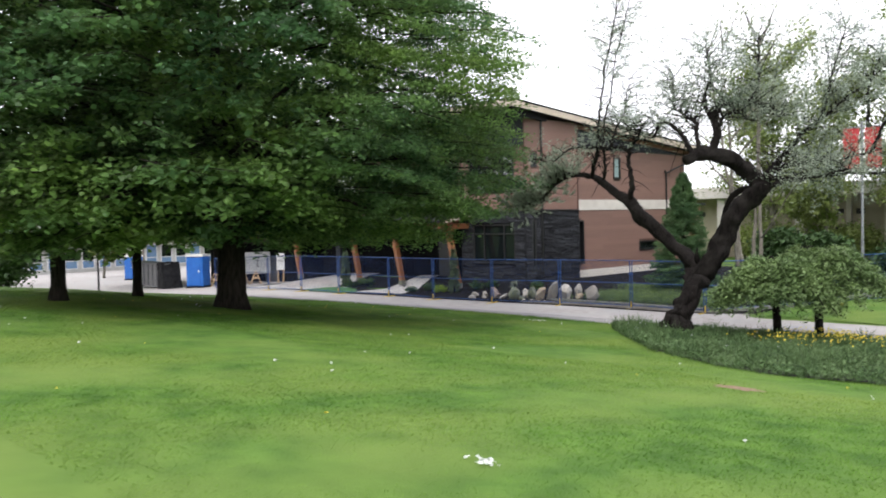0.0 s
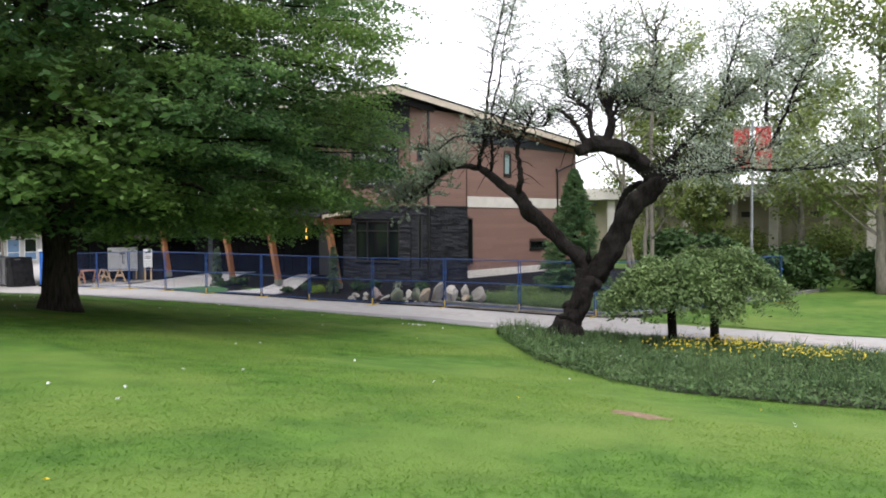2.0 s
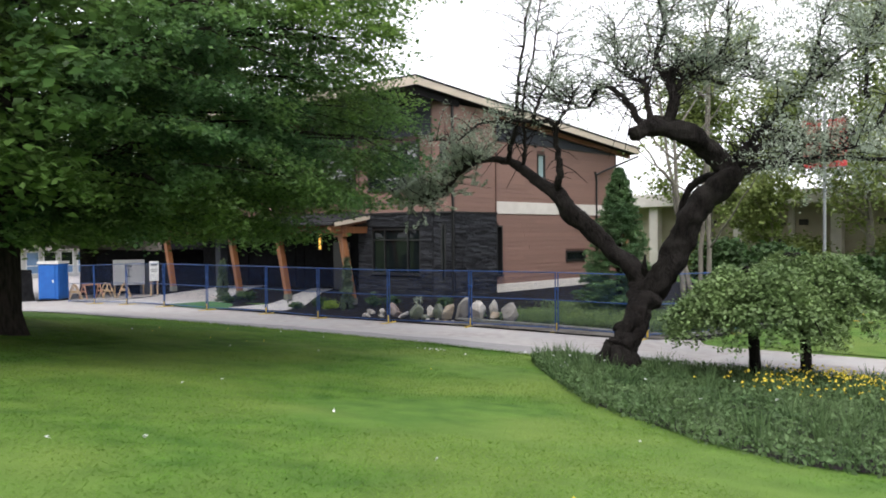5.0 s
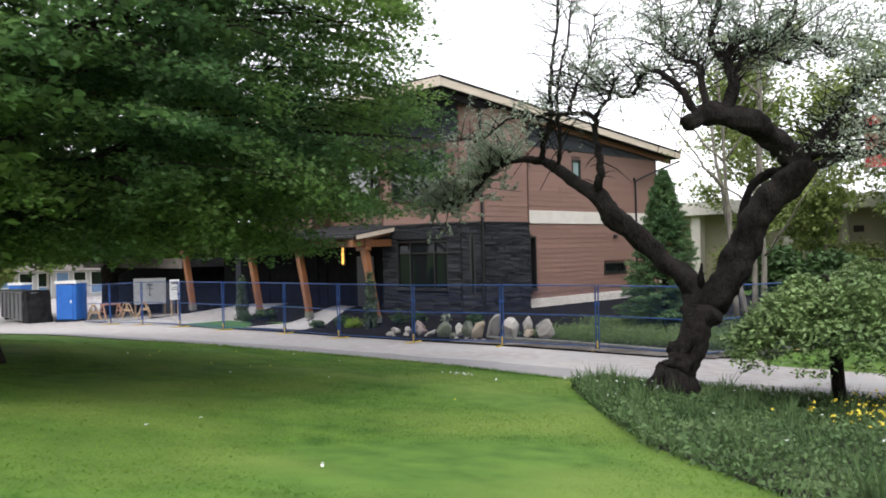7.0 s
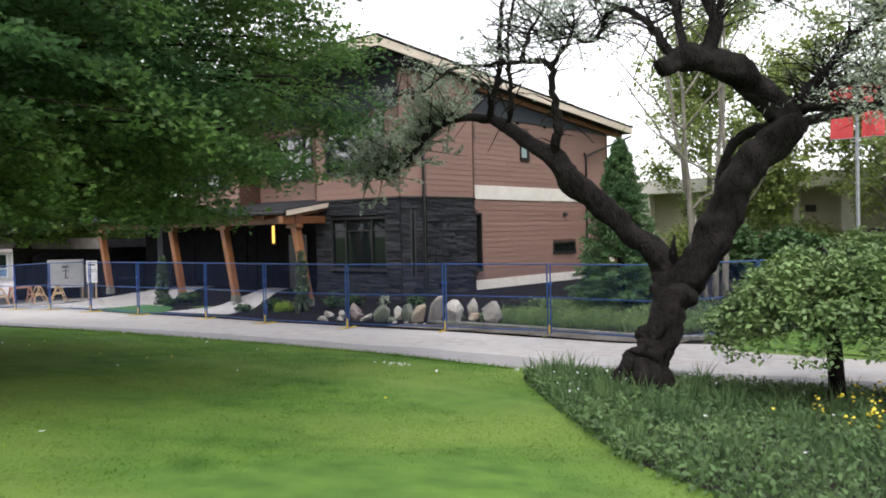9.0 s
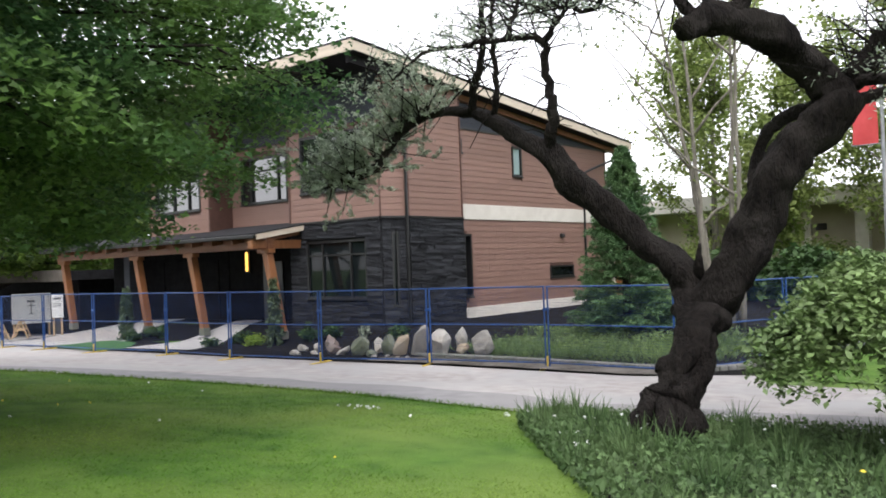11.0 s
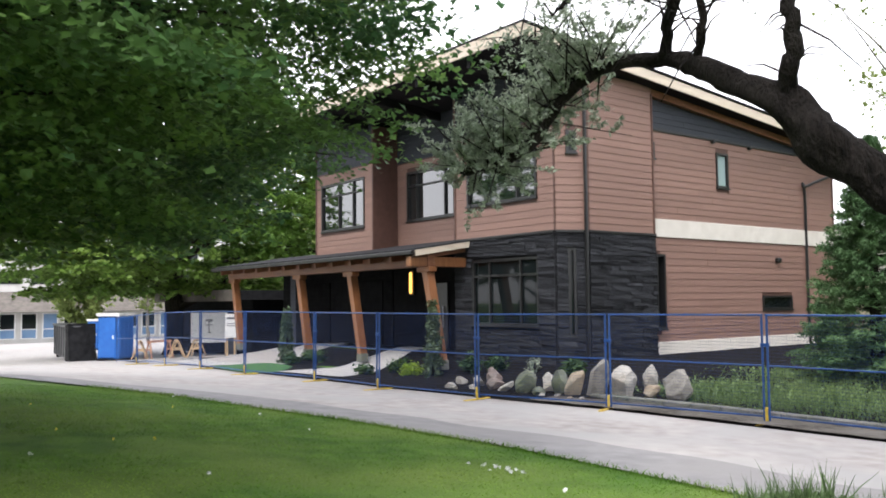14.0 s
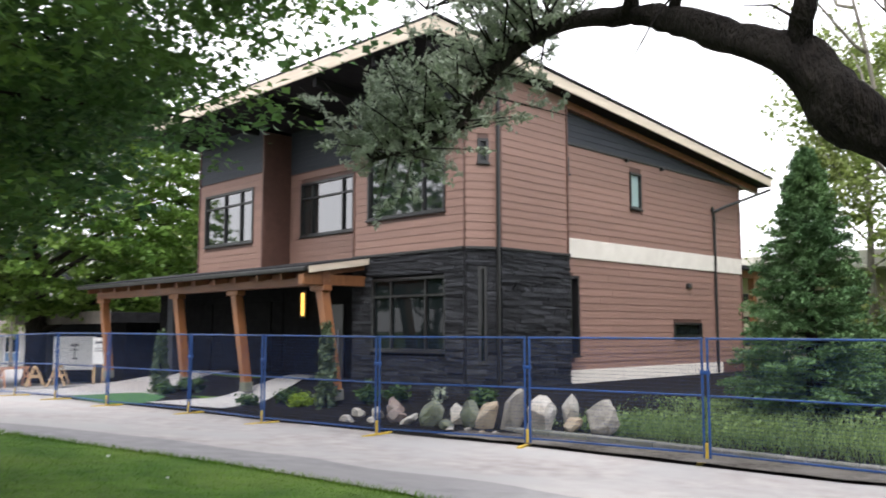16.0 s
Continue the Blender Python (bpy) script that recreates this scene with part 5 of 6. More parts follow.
# ---- rocks ----
def rock(at, size, yaw, tilt, material, label, seed, block=0.0):
    """A boulder split by flat faces; block squares it towards a quarried block, tilt leans it along the fence."""
    r = random.Random(seed)
    bm = bmesh.new()
    bmesh.ops.create_icosphere(bm, subdivisions=4, radius=0.5)
    planes = [(Vector((r.uniform(-1, 1), r.uniform(-1, 1), r.uniform(-0.6, 1))).normalized(), r.uniform(0.25, 0.38)) for _ in range(16)]
    for v in bm.verts:
        if block:
            q = (abs(v.co.x) ** 5 + abs(v.co.y) ** 5 + abs(v.co.z) ** 5) ** 0.2
            v.co = v.co.lerp(v.co * (0.42 / q), block)
        for n, d in planes:
            over = v.co.dot(n) - d
            if over > 0:
                v.co -= n * over
        v.co *= 1 + 0.11 * noise.noise(v.co * 4 + Vector((seed, 0, 0))) + 0.06 * noise.noise(v.co * 11 + Vector((0, seed, 0)))
    bmesh.ops.transform(bm, matrix=pose(0, 0, 0, 0, tilt, 12) @ Matrix.Diagonal((*[s * 1.3 for s in size], 1)) @ pose(0, 0, 0, 0, 0, yaw), verts=bm.verts)
    x, y = at
    low = min(v.co.z for v in bm.verts)
    ob = part("boulder", bm, material)
    ob.matrix_world = Matrix.Translation((x, y, gz(x, y) - low - size[2] * 0.10 + 0.03))
    return tagged(ob, label, "boulder", "boulders along the garden edge")


GREY_B, TAN_B, WHITE_B = "rough grey granite boulder half sunk in mulch", "tan blocky boulder leaning in the mulch", "small broken white rock in the mulch"
PINK_B, GREEN_B = "pinkish split boulder in the mulch", "grey-green mossy boulder in the mulch"
for i, (x, y, sx, sy, sz, yaw, tilt, block, mt, lb) in enumerate((
        (-25.45, 32.05, 0.27, 0.2, 0.16, 20, 0, 0.0, M_PALEROCK, WHITE_B), (-25.25, 32.0, 0.16, 0.15, 0.12, 60, 0, 0.0, M_PALEROCK, WHITE_B), (-25.85, 32.75, 0.40, 0.3, 0.2, 0, 12, 0.3, M_ROCK, GREY_B),
        (-25.35, 32.85, 0.30, 0.25, 0.24, 40, 0, 0.2, M_ROCK, GREY_B), (-24.95, 32.35, 0.24, 0.18, 0.12, 0, 8, 0.2, M_PALEROCK, WHITE_B), (-24.85, 32.95, 0.40, 0.34, 0.46, 15, -8, 0.4, M_PINKROCK, PINK_B),
        (-24.55, 32.65, 0.46, 0.34, 0.28, 70, -18, 0.1, M_PINKROCK, PINK_B), (-23.95, 32.45, 0.50, 0.24, 0.16, 0, -32, 0.3, M_PALEROCK, WHITE_B), (-23.45, 32.7, 0.66, 0.5, 0.52, 30, -20, 0.1, M_MOSSROCK, GREEN_B),
        (-23.15, 33.2, 0.38, 0.32, 0.48, 80, 10, 0.1, M_PALEROCK, GREY_B), (-22.95, 32.6, 0.32, 0.24, 0.2, 10, 0, 0.0, M_MOSSROCK, GREEN_B), (-22.72, 33.05, 0.42, 0.38, 0.64, 5, 3, 0.75, M_MOSSROCK, GREEN_B),
        (-22.2, 33.0, 0.44, 0.38, 0.66, 8, 16, 0.9, M_TANROCK, TAN_B), (-21.65, 33.1, 0.44, 0.42, 0.88, 20, 24, 0.45, M_ROCK, GREY_B), (-21.05, 33.25, 0.64, 0.55, 0.76, 50, 4, 0.25, M_PALEROCK, GREY_B),
        (-20.85, 33.9, 0.34, 0.28, 0.52, 0, 0, 0.2, M_PALEROCK, WHITE_B), (-20.5, 33.45, 0.46, 0.24, 0.28, 0, -30, 0.4, M_TANROCK, TAN_B), (-19.85, 33.45, 0.60, 0.42, 0.70, 64, 4, 0.0, M_ROCK, GREY_B),
        (-22.4, 32.62, 0.15, 0.14, 0.09, 0, 0, 0.0, M_PALEROCK, WHITE_B), (-22.0, 32.6, 0.12, 0.12, 0.08, 0, 0, 0.0, M_TANROCK, TAN_B), (-21.7, 32.66, 0.13, 0.1, 0.08, 0, 0, 0.0, M_PALEROCK, WHITE_B), (-22.75, 32.5, 0.13, 0.12, 0.08, 30, 0, 0.0, M_PALEROCK, WHITE_B))):
    rock((x, y), (sx, sy, sz), yaw, tilt, mt, lb, i, block)


# ---- planting behind the fence ----
def bush(at, rad, h, n, material, label, seed, leaf=0.07, name="shrub", category="shrub", z=None, group=""):
    """A low rounded plant: a few stems and loose leaf clusters with an uneven skin."""
    r = np.random.default_rng(seed)
    x, y = at
    b = (gz(x, y) + 0.03) if z is None else z
    t = thing(name, label, category, (x, y, b), group=group)
    bm = bmesh.new()
    cs = blob((x, y, b + h * 0.5), (rad * 0.85, rad * 0.85, h * 0.48), max(12, n // 14), r, 0.45)
    cs[:, 2] = np.maximum(cs[:, 2], b + 0.04)
    for c in cs[:14]:
        add_tube(bm, [(x, y, b - 0.03), (x + (c[0] - x) * 0.4, y + (c[1] - y) * 0.4, b + (c[2] - b) * 0.6), tuple(c)], [0.02, 0.013, 0.004], 5)
    world_part("stem", bm, M_BARK, t)
    pl = np.repeat(cs, 14, 0) + r.normal(size=(len(cs) * 14, 3)) * np.array((0.13, 0.13, 0.10)) * max(0.5, rad)
    pl[:, 2] = np.maximum(pl[:, 2], b + 0.01)
    world_part("foliage", leaf_mesh("foliage", pl, leaf, material, 0.3, 1.7, 0.4, 0.1, r), material, t)
    return t


def weeping_cedar(at, h, seed):
    r = np.random.default_rng(seed)
    x, y = at
    b = gz(x, y) + 0.03
    t = thing("weeping_cedar", "narrow weeping cedar beside the canopy post", "shrub", (x, y, b), group="weeping cedars by the canopy")
    world_part("trunk", tube([(x, y, b - 0.05), (x + 0.03, y, b + h * 0.5), (x - 0.02, y, b + h)], [0.05, 0.035, 0.01], 6), M_BARK, t)
    bs, es = [], []
    for i in range(170):
        k = r.random()
        an = r.uniform(0, 2 * math.pi)
        ln = 0.32 * (1 - 0.62 * k) * (0.7 + 0.5 * r.random())
        p = (x, y, b + 0.12 + k * (h - 0.15))
        bs.append((p[0] + math.cos(an) * ln * 0.3, p[1] + math.sin(an) * ln * 0.3, p[2]))
        es.append((p[0] + math.cos(an) * ln, p[1] + math.sin(an) * ln, p[2] - 0.12 - 0.16 * r.random()))
    world_part("foliage", leaf_mesh("foliage", sprays(bs, es, 22, (0.03, 0.03, 0.04), r), 0.05, M_CEDAR, 0.2, 2.4, 0.4, 0.8, r), M_CEDAR, t)


weeping_cedar((-27.9, 33.35), 2.15, 1)
weeping_cedar((-36.1, 33.0), 2.0, 2)
conifer((-17.1, 36.0), 4.75, 1.35, 2)
bush((-28.75, 33.2), 0.42, 0.36, 700, M_BRIGHT, "bright lime-green dwarf shrub in the mulch", 41, 0.05)
for i, (x, y, rad, h) in enumerate(((-29.6, 33.4, 0.4, 0.4), (-27.0, 33.9, 0.38, 0.5), (-26.1, 34.1, 0.35, 0.42), (-34.6, 33.4, 0.45, 0.45), (-35.3, 33.5, 0.4, 0.4), (-30.1, 32.5, 0.3, 0.28), (-23.6, 34.4, 0.35, 0.36), (-35.6, 32.9, 0.35, 0.32))):
    bush((x, y), rad, h, 420, M_SHRUB, "small dark green shrub planted in mulch", 50 + i, 0.06, group="young shrubs in the garden")
bush((-24.9, 34.3), 0.24, 0.34, 140, M_OLIVE, "small pale grey-green shrub by the stone wall", 70, 0.05)


def ground_leaves(name, label, n, where, size, height, material, seed, category="plants", tall=1.0):
    """Low growth that nobody could count, over the places that where() draws."""
    r = np.random.default_rng(seed)
    p = where(r, n)
    z = np.array([gz(a, b) for a, b in p]) + 0.02 + height * r.random(n) ** 1.4
    me = leaf_mesh(name, np.column_stack([p, z]), size, material, 0.25 / tall, 1.9, 0.45, -0.4 * (tall > 1), r)
    return tagged(part(name, me, material), label, category, kind="stuff")


def patch(r, n, spots):
    """Points scattered over soft-edged spots (x, y, rx, ry, weight)."""
    w = np.array([s[4] for s in spots], float)
    k = r.choice(len(spots), n, p=w / w.sum())
    s = np.array(spots)[k]
    return s[:, :2] + r.normal(size=(n, 2)) * s[:, 2:4] * 0.5


ground_leaves("weeds", "patchy green weeds over bare soil behind the kerb", 9000,
              lambda r, n: patch(r, n, [(-19.3, 34.3, 1.3, 0.5, 3), (-17.2, 34.5, 1.6, 0.7, 4), (-15.2, 35.0, 1.2, 0.9, 3), (-18.3, 35.6, 1.6, 0.8, 2), (-20.4, 34.0, 0.8, 0.5, 1), (-15.2, 37.5, 1.3, 1.4, 2)]),
              0.036, 0.12, M_WEEP, 81, "weeds", 2)

BED_LO = line((-13.75, 26.3), (-13.0, 25.45), (-12.0, 24.4), (-10.9, 23.2), (-9.4, 21.65), (-8.2, 20.95), (-7, 20.1), (-5.7, 19.6), (-4.2, 20.2), (-1, 22.3), (6, 27.0))
BED_HI = line((-13.75, 26.9), (-11.7, 27.6), (-9.7, 28.05), (-7, 29.0), (0, 30.8), (6, 32.2))
sheet("flower_bed", -13.75, 6, 70, BED_LO, BED_HI, 10, 0.02, M_SOIL, "dark earth of the planted bed round the old tree", "flower bed", rough=0.03)


def in_bed(r, n, x0=-13.6, x1=3.0, edge=0.0):
    x = r.uniform(x0, x1, n)
    lo, hi = np.array([BED_LO(a) for a in x]), np.array([BED_HI(a) for a in x])
    return np.column_stack([x, lo - edge + (hi - lo + edge) * r.random(n)])


ground_leaves("bed_foliage", "dense low green leaves filling the bed", 60000, lambda r, n: in_bed(r, n, edge=0.2), 0.038, 0.17, M_BED, 82, "bed plants", 2)


def blades(name, label, p, h, w, lean, material, seed, category, plain=False):
    """Single bent blades of grass, two triangles each."""
    r = np.random.default_rng(seed)
    n = len(p)
    z = np.array([gz(a, b) for a, b in p])
    an, ln = r.uniform(0, 2 * math.pi, n), h * r.uniform(0.5, 1.2, n)
    b = np.column_stack([p, z])
    side = np.column_stack([np.cos(an), np.sin(an), np.zeros(n)]) * w / 2
    tip = b + np.column_stack([r.normal(size=n) * lean * ln, r.normal(size=n) * lean * ln, ln])
    mid = b * 0.45 + tip * 0.55 + np.column_stack([np.zeros((n, 2)), ln * 0.08])
    if plain:
        me = mesh_of(name, np.stack([b - side, b + side, tip], 1).reshape(-1, 3), np.arange(n * 3).reshape(n, 3), material)
        return tagged(part(name, me, material), label, category, kind="stuff")
    v = np.stack([b - side, b + side, mid + side * 0.7, mid - side * 0.7, tip], 1).reshape(-1, 3)
    i = np.arange(n)[:, None] * 5
    tri = np.concatenate([i + np.array([[0, 1, 2]]), i + np.array([[0, 2, 3]]), i + np.array([[3, 2, 4]])], 1).reshape(-1, 3)
    me = mesh_of(name, v, tri, material)
    return tagged(part(name, me, material), label, category, kind="stuff")


def lawn_points(r, n):
    """More blades towards the walker's side of the lawn, none on the path or in the bed."""
    p = np.column_stack([r.uniform(-27, 4, n), r.uniform(7.5, 27.4, n)])
    near, bed = np.array([NEAR(a) for a in p[:, 0]]), np.array([BED_LO(a) if a > -13.75 else 99 for a in p[:, 0]])
    return p[(p[:, 1] < near + 0.06) & (p[:, 1] < bed + 0.05)]


blades("lawn_grass", "short mown blades of lawn grass", lawn_points(np.random.default_rng(90), 420000), 0.022, 0.013, 1.7, M_GRASS, 91, "grass", plain=True)
g = np.random.default_rng(92)
tx = g.uniform(-27, -11.5, 2600)
blades("edge_grass", "longer uncut grass along the path edge", np.column_stack([tx, [NEAR(a) for a in tx] + g.normal(size=2600) * 0.06 - 0.03]), 0.075, 0.010, 0.55, M_GRASS, 93, "grass")
rough = patch(g, 11000, [(-19.2, 33.9, 1.4, 0.6, 3), (-17.2, 34.0, 1.7, 0.8, 4), (-15.3, 34.3, 1.3, 1.0, 4), (-18.0, 34.9, 1.8, 0.8, 2), (-14.6, 35.6, 0.9, 1.4, 2)])
rough = rough[[(b > 33.3 and a > -20.6 and (a < -14.2 or b > 34.2) and a < -13.3) for a, b in rough]]
blades("rough_grass", "rough uneven grass behind the kerb", rough, 0.2, 0.014, 0.45, M_WEEP, 100, "grass")
tufts = in_bed(g, 90, -13.4, -2)
tp = np.repeat(tufts, 34, 0) + g.normal(size=(90 * 34, 2)) * 0.075
blades("leaf_tufts", "upright strappy leaf tufts in the bed", tp, 0.42, 0.018, 0.28, M_BED, 94, "bed plants")
tg = in_bed(g, 12000, -13.7, -4, 0.1)
blades("bed_grass", "long tangled grass among the bed plants", tg, 0.24, 0.010, 0.4, M_BED, 95, "grass")


def flowers(name, label, p, h, size, material, seed, group_label):
    r = np.random.default_rng(seed)
    z = np.array([gz(a, b) for a, b in p]) + h * r.uniform(0.7, 1.2, len(p))
    c = np.repeat(np.column_stack([p, z]), 4, 0) + r.normal(size=(len(p) * 4, 3)) * size * 0.22
    return tagged(part(name, leaf_mesh(name, c, size, material, 0.7, 1.1, 0.3, 0, r), material), label, group_label, kind="stuff")


flowers("yellow_flowers", "yellow spring flowers in the bed", patch(g, 520, [(-7.4, 26.9, 1.0, 0.7, 4), (-5.6, 26.2, 1.4, 1.1, 5), (-3.2, 26.5, 1.6, 1.2, 4), (-8.0, 27.2, 0.9, 0.8, 1), (-7.9, 25.2, 0.8, 0.7, 1.5), (-7.4, 24.2, 1.0, 0.8, 1)]), 0.33, 0.036, M_PETALY, 96, "flowers")
flowers("white_flowers", "scattered small white flowers in the grass", np.concatenate([patch(g, 22, [(-12.4, 25.3, 1.2, 1.0, 1), (-11.6, 25.9, 0.5, 0.4, 1)]), in_bed(g, 12, -12, -6)]), 0.28, 0.035, M_PETALW, 97, "flowers")
flowers("daisies", "small white daisies on the lawn", np.concatenate([patch(g, 16, [(-16.3, 25.6, 0.4, 0.2, 1)]), patch(g, 10, [(-3.6, 10.0, 0.16, 0.08, 1)]), lawn_points(g, 60)]), 0.05, 0.035, M_PETALW, 98, "flowers")
flowers("buttercups", "few small yellow flowers on the lawn", lawn_points(g, 26), 0.05, 0.03, M_PETALY, 99, "flowers")


def bare_patch():
    bm = bmesh.new()
    n = 26
    c = Vector((-4.75, 16.35, 0))
    vs = []
    for i in range(n):
        a = 2 * math.pi * i / n
        rr = 0.27 * (1 + 0.9 * noise.noise((math.cos(a) * 1.9, math.sin(a) * 1.9, 4.0)))
        x, y = c.x + math.cos(a) * rr * 1.35, c.y + math.sin(a) * rr * 0.8
        vs.append(bm.verts.new((x, y, gz(x, y) + 0.006)))
    mid = bm.verts.new((c.x, c.y, gz(c.x, c.y) + 0.03))
    for i in range(n):
        bm.faces.new((vs[i], vs[(i + 1) % n], mid))
    tagged(part("bare_patch", bm, M_DIRT, soft=True), "bare reddish earth patch in the lawn", "soil", kind="structure")


bare_patch()


# ---- works area beside the house ----
def portable_toilet(at, rz):
    x, y = at
    t = thing("portable_toilet", "blue plastic portable toilet with pale roof", "portable toilet", (x, y, gz(x, y) + 0.02), rz)
    part("cabin", box((-0.56, -0.56, 0.1), (0.56, 0.56, 2.02), 0.04), M_PORTA, t)
    part("base", box((-0.6, -0.6, 0.0), (0.6, 0.6, 0.1), 0.02), M_TARP, t)
    part("roof", prism([(-0.6, -0.6), (0.6, -0.6), (0.5, 0.0), (0.6, 0.6), (-0.6, 0.6), (-0.5, 0.0)], 2.02, 2.16), M_WHITE, t, "pale translucent roof")
    door = part("door", box((-0.40, -0.60, 0.16), (0.40, -0.562, 1.95), 0.015), M_PORTA, t)
    part("handle", box((0.26, -0.63, 1.0), (0.34, -0.60, 1.16), 0.01), M_WHITE, door)
    for u in (-0.42, -0.14, 0.14, 0.42):
        part("rib", box((0.56, u - 0.03, 0.3), (0.585, u + 0.03, 1.8), 0.008), M_PORTA, t)
        part("vent_slat", box((u - 0.1, -0.585, 1.96), (u + 0.1, -0.562, 1.985)), M_TARP, t)


portable_toilet((-48.96, 30.8), 38)
portable_toilet((-71.0, 35.9), 30)


def dumpster(at, rz):
    x, y = at
    t = thing("waste_skip", "grey steel skip half covered by black sheeting", "skip", (x, y, gz(x, y) + 0.02), rz)
    bm = prism([(-4.6, -0.5), (1.9, -0.5), (1.9, 0.5), (-4.6, 0.5)], 0.12, 1.65)
    for v in bm.verts:
        if v.co.z < 0.5:
            v.co.x *= 0.9
    bmesh.ops.bevel(bm, geom=list(bm.edges), offset=0.03, segments=1, affect="EDGES")
    part("bin", bm, M_GREYBIN, t)
    part("rim", box((-4.65, -0.55, 1.63), (1.95, 0.55, 1.72), 0.02), M_GREYBIN, t)
    bm = prism([(1.2, -0.6), (2.6, -0.6), (2.6, 0.6), (1.2, 0.6)], 0.02, 1.78)
    for v in bm.verts:
        if v.co.z > 1 and v.co.x > 2:
            v.co.x -= 0.7
    bmesh.ops.subdivide_edges(bm, edges=list(bm.edges), cuts=4, use_grid_fill=True)
    for v in bm.verts:
        v.co += Vector((1, 1, 1)) * 0.05 * noise.noise(v.co * 2.5)
    part("tarpaulin", bm, M_TARP, t, "draped black sheeting")
    for u in (-3.6, -2.7, -1.8, -0.9, 0.0, 0.8):
        part("rib", box((u - 0.05, -0.57, 0.2), (u + 0.05, -0.5, 1.63), 0.01), M_GREYBIN, t)
    for u in (-3.4, 1.2):
        part("skid", box((u - 0.15, -0.45, 0.0), (u + 0.15, 0.45, 0.12), 0.01), M_TARP, t)


dumpster((-52.7, 29.95), -6)


def sawhorse(at, rz, material, label):
    x, y = at
    t = thing("sawhorse", label, "sawhorse", (x, y, gz(x, y) + 0.05), rz, "sawhorses on the forecourt")
    part("beam", box((-0.6, -0.045, 0.72), (0.6, 0.045, 0.82), 0.008), material, t)
    for sx in (-0.48, 0.48):
        for sy in (-1, 1):
            part("leg", tube([(sx * 1.1, sy * 0.34, 0.0), (sx, sy * 0.05, 0.76)], 0.04, 4), material, t)
        part("brace", box((sx - 0.02, -0.2, 0.36), (sx + 0.02, 0.2, 0.44), 0.004), material, t)


for i, (x, y, rz) in enumerate(((-48.5, 31.75, 160), (-48.1, 32.5, 100), (-47.6, 33.15, 165), (-47.2, 33.95, 150))):
    sawhorse((x, y), rz, (M_ORANGE if i == 1 else M_WOOD), "faded orange wooden sawhorse" if i == 1 else "raw lumber sawhorse on the forecourt")


def notice_board(at, rz, w, h, z, label, marks):
    x, y = at
    t = thing("notice_board", label, "sign", (x, y, gz(x, y) + 0.03), rz)
    part("board", box((-w / 2, -0.02, z), (w / 2, 0.02, z + h), 0.004), M_WHITE, t)
    for sx in (-1, 1):
        part("post", box((sx * (w / 2 - 0.08) - 0.04, 0.021, 0.0), (sx * (w / 2 - 0.08) + 0.04, 0.09, z + h), 0.005), M_WOOD, t)
    for u, v, a, b in marks:
        part("print", box((u - a, -0.027, v - b), (u + a, -0.0205, v + b)), M_GREYBIN, t)


notice_board((-49.4, 35.4), 62, 1.75, 1.48, 0.62, "white painted site board with a grey emblem", [(-0.1, 1.72, 0.07, 0.05), (0.1, 1.72, 0.07, 0.05), (0, 1.72, 0.02, 0.09), (0, 1.4, 0.025, 0.3), (0, 1.5, 0.2, 0.02), (0.02, 1.12, 0.1, 0.03)])
notice_board((-46.0, 35.1), 60, 0.5, 1.1, 0.85, "small white notice on a post by the fence", [(0, 1.75, 0.17, 0.05), (0, 1.5, 0.17, 0.02), (0, 1.4, 0.17, 0.02)])


def dark_shed():
    t = thing("site_shed", "long dark low shed with overhanging roof", "shed")
    b = gz(-52, 38) - 0.1
    part("wall", prism([(-60, 37.5), (-46.5, 36.4), (-46.1, 41), (-60, 42)], b, 2.3), M_DARKWALL, t)
    roof = part("roof", prism([(-61, 36.6), (-45.8, 35.4), (-45.2, 42), (-61, 43)], 2.3, 2.75), M_TARP, t)
    part("edge", prism([(-61.05, 36.5), (-45.75, 35.3), (-45.7, 35.42), (-61.05, 36.62)], 2.25, 2.8), M_SHINGLE, roof)
    part("door", box((-0.9, -0.04, 0), (0.9, 0.0, 2.0), 0.01, Matrix.Translation((-49.5, 36.6, b)) @ pose(0, 0, 0, 0, 0, -4.7)), M_GREYBIN, t)


dark_shed()


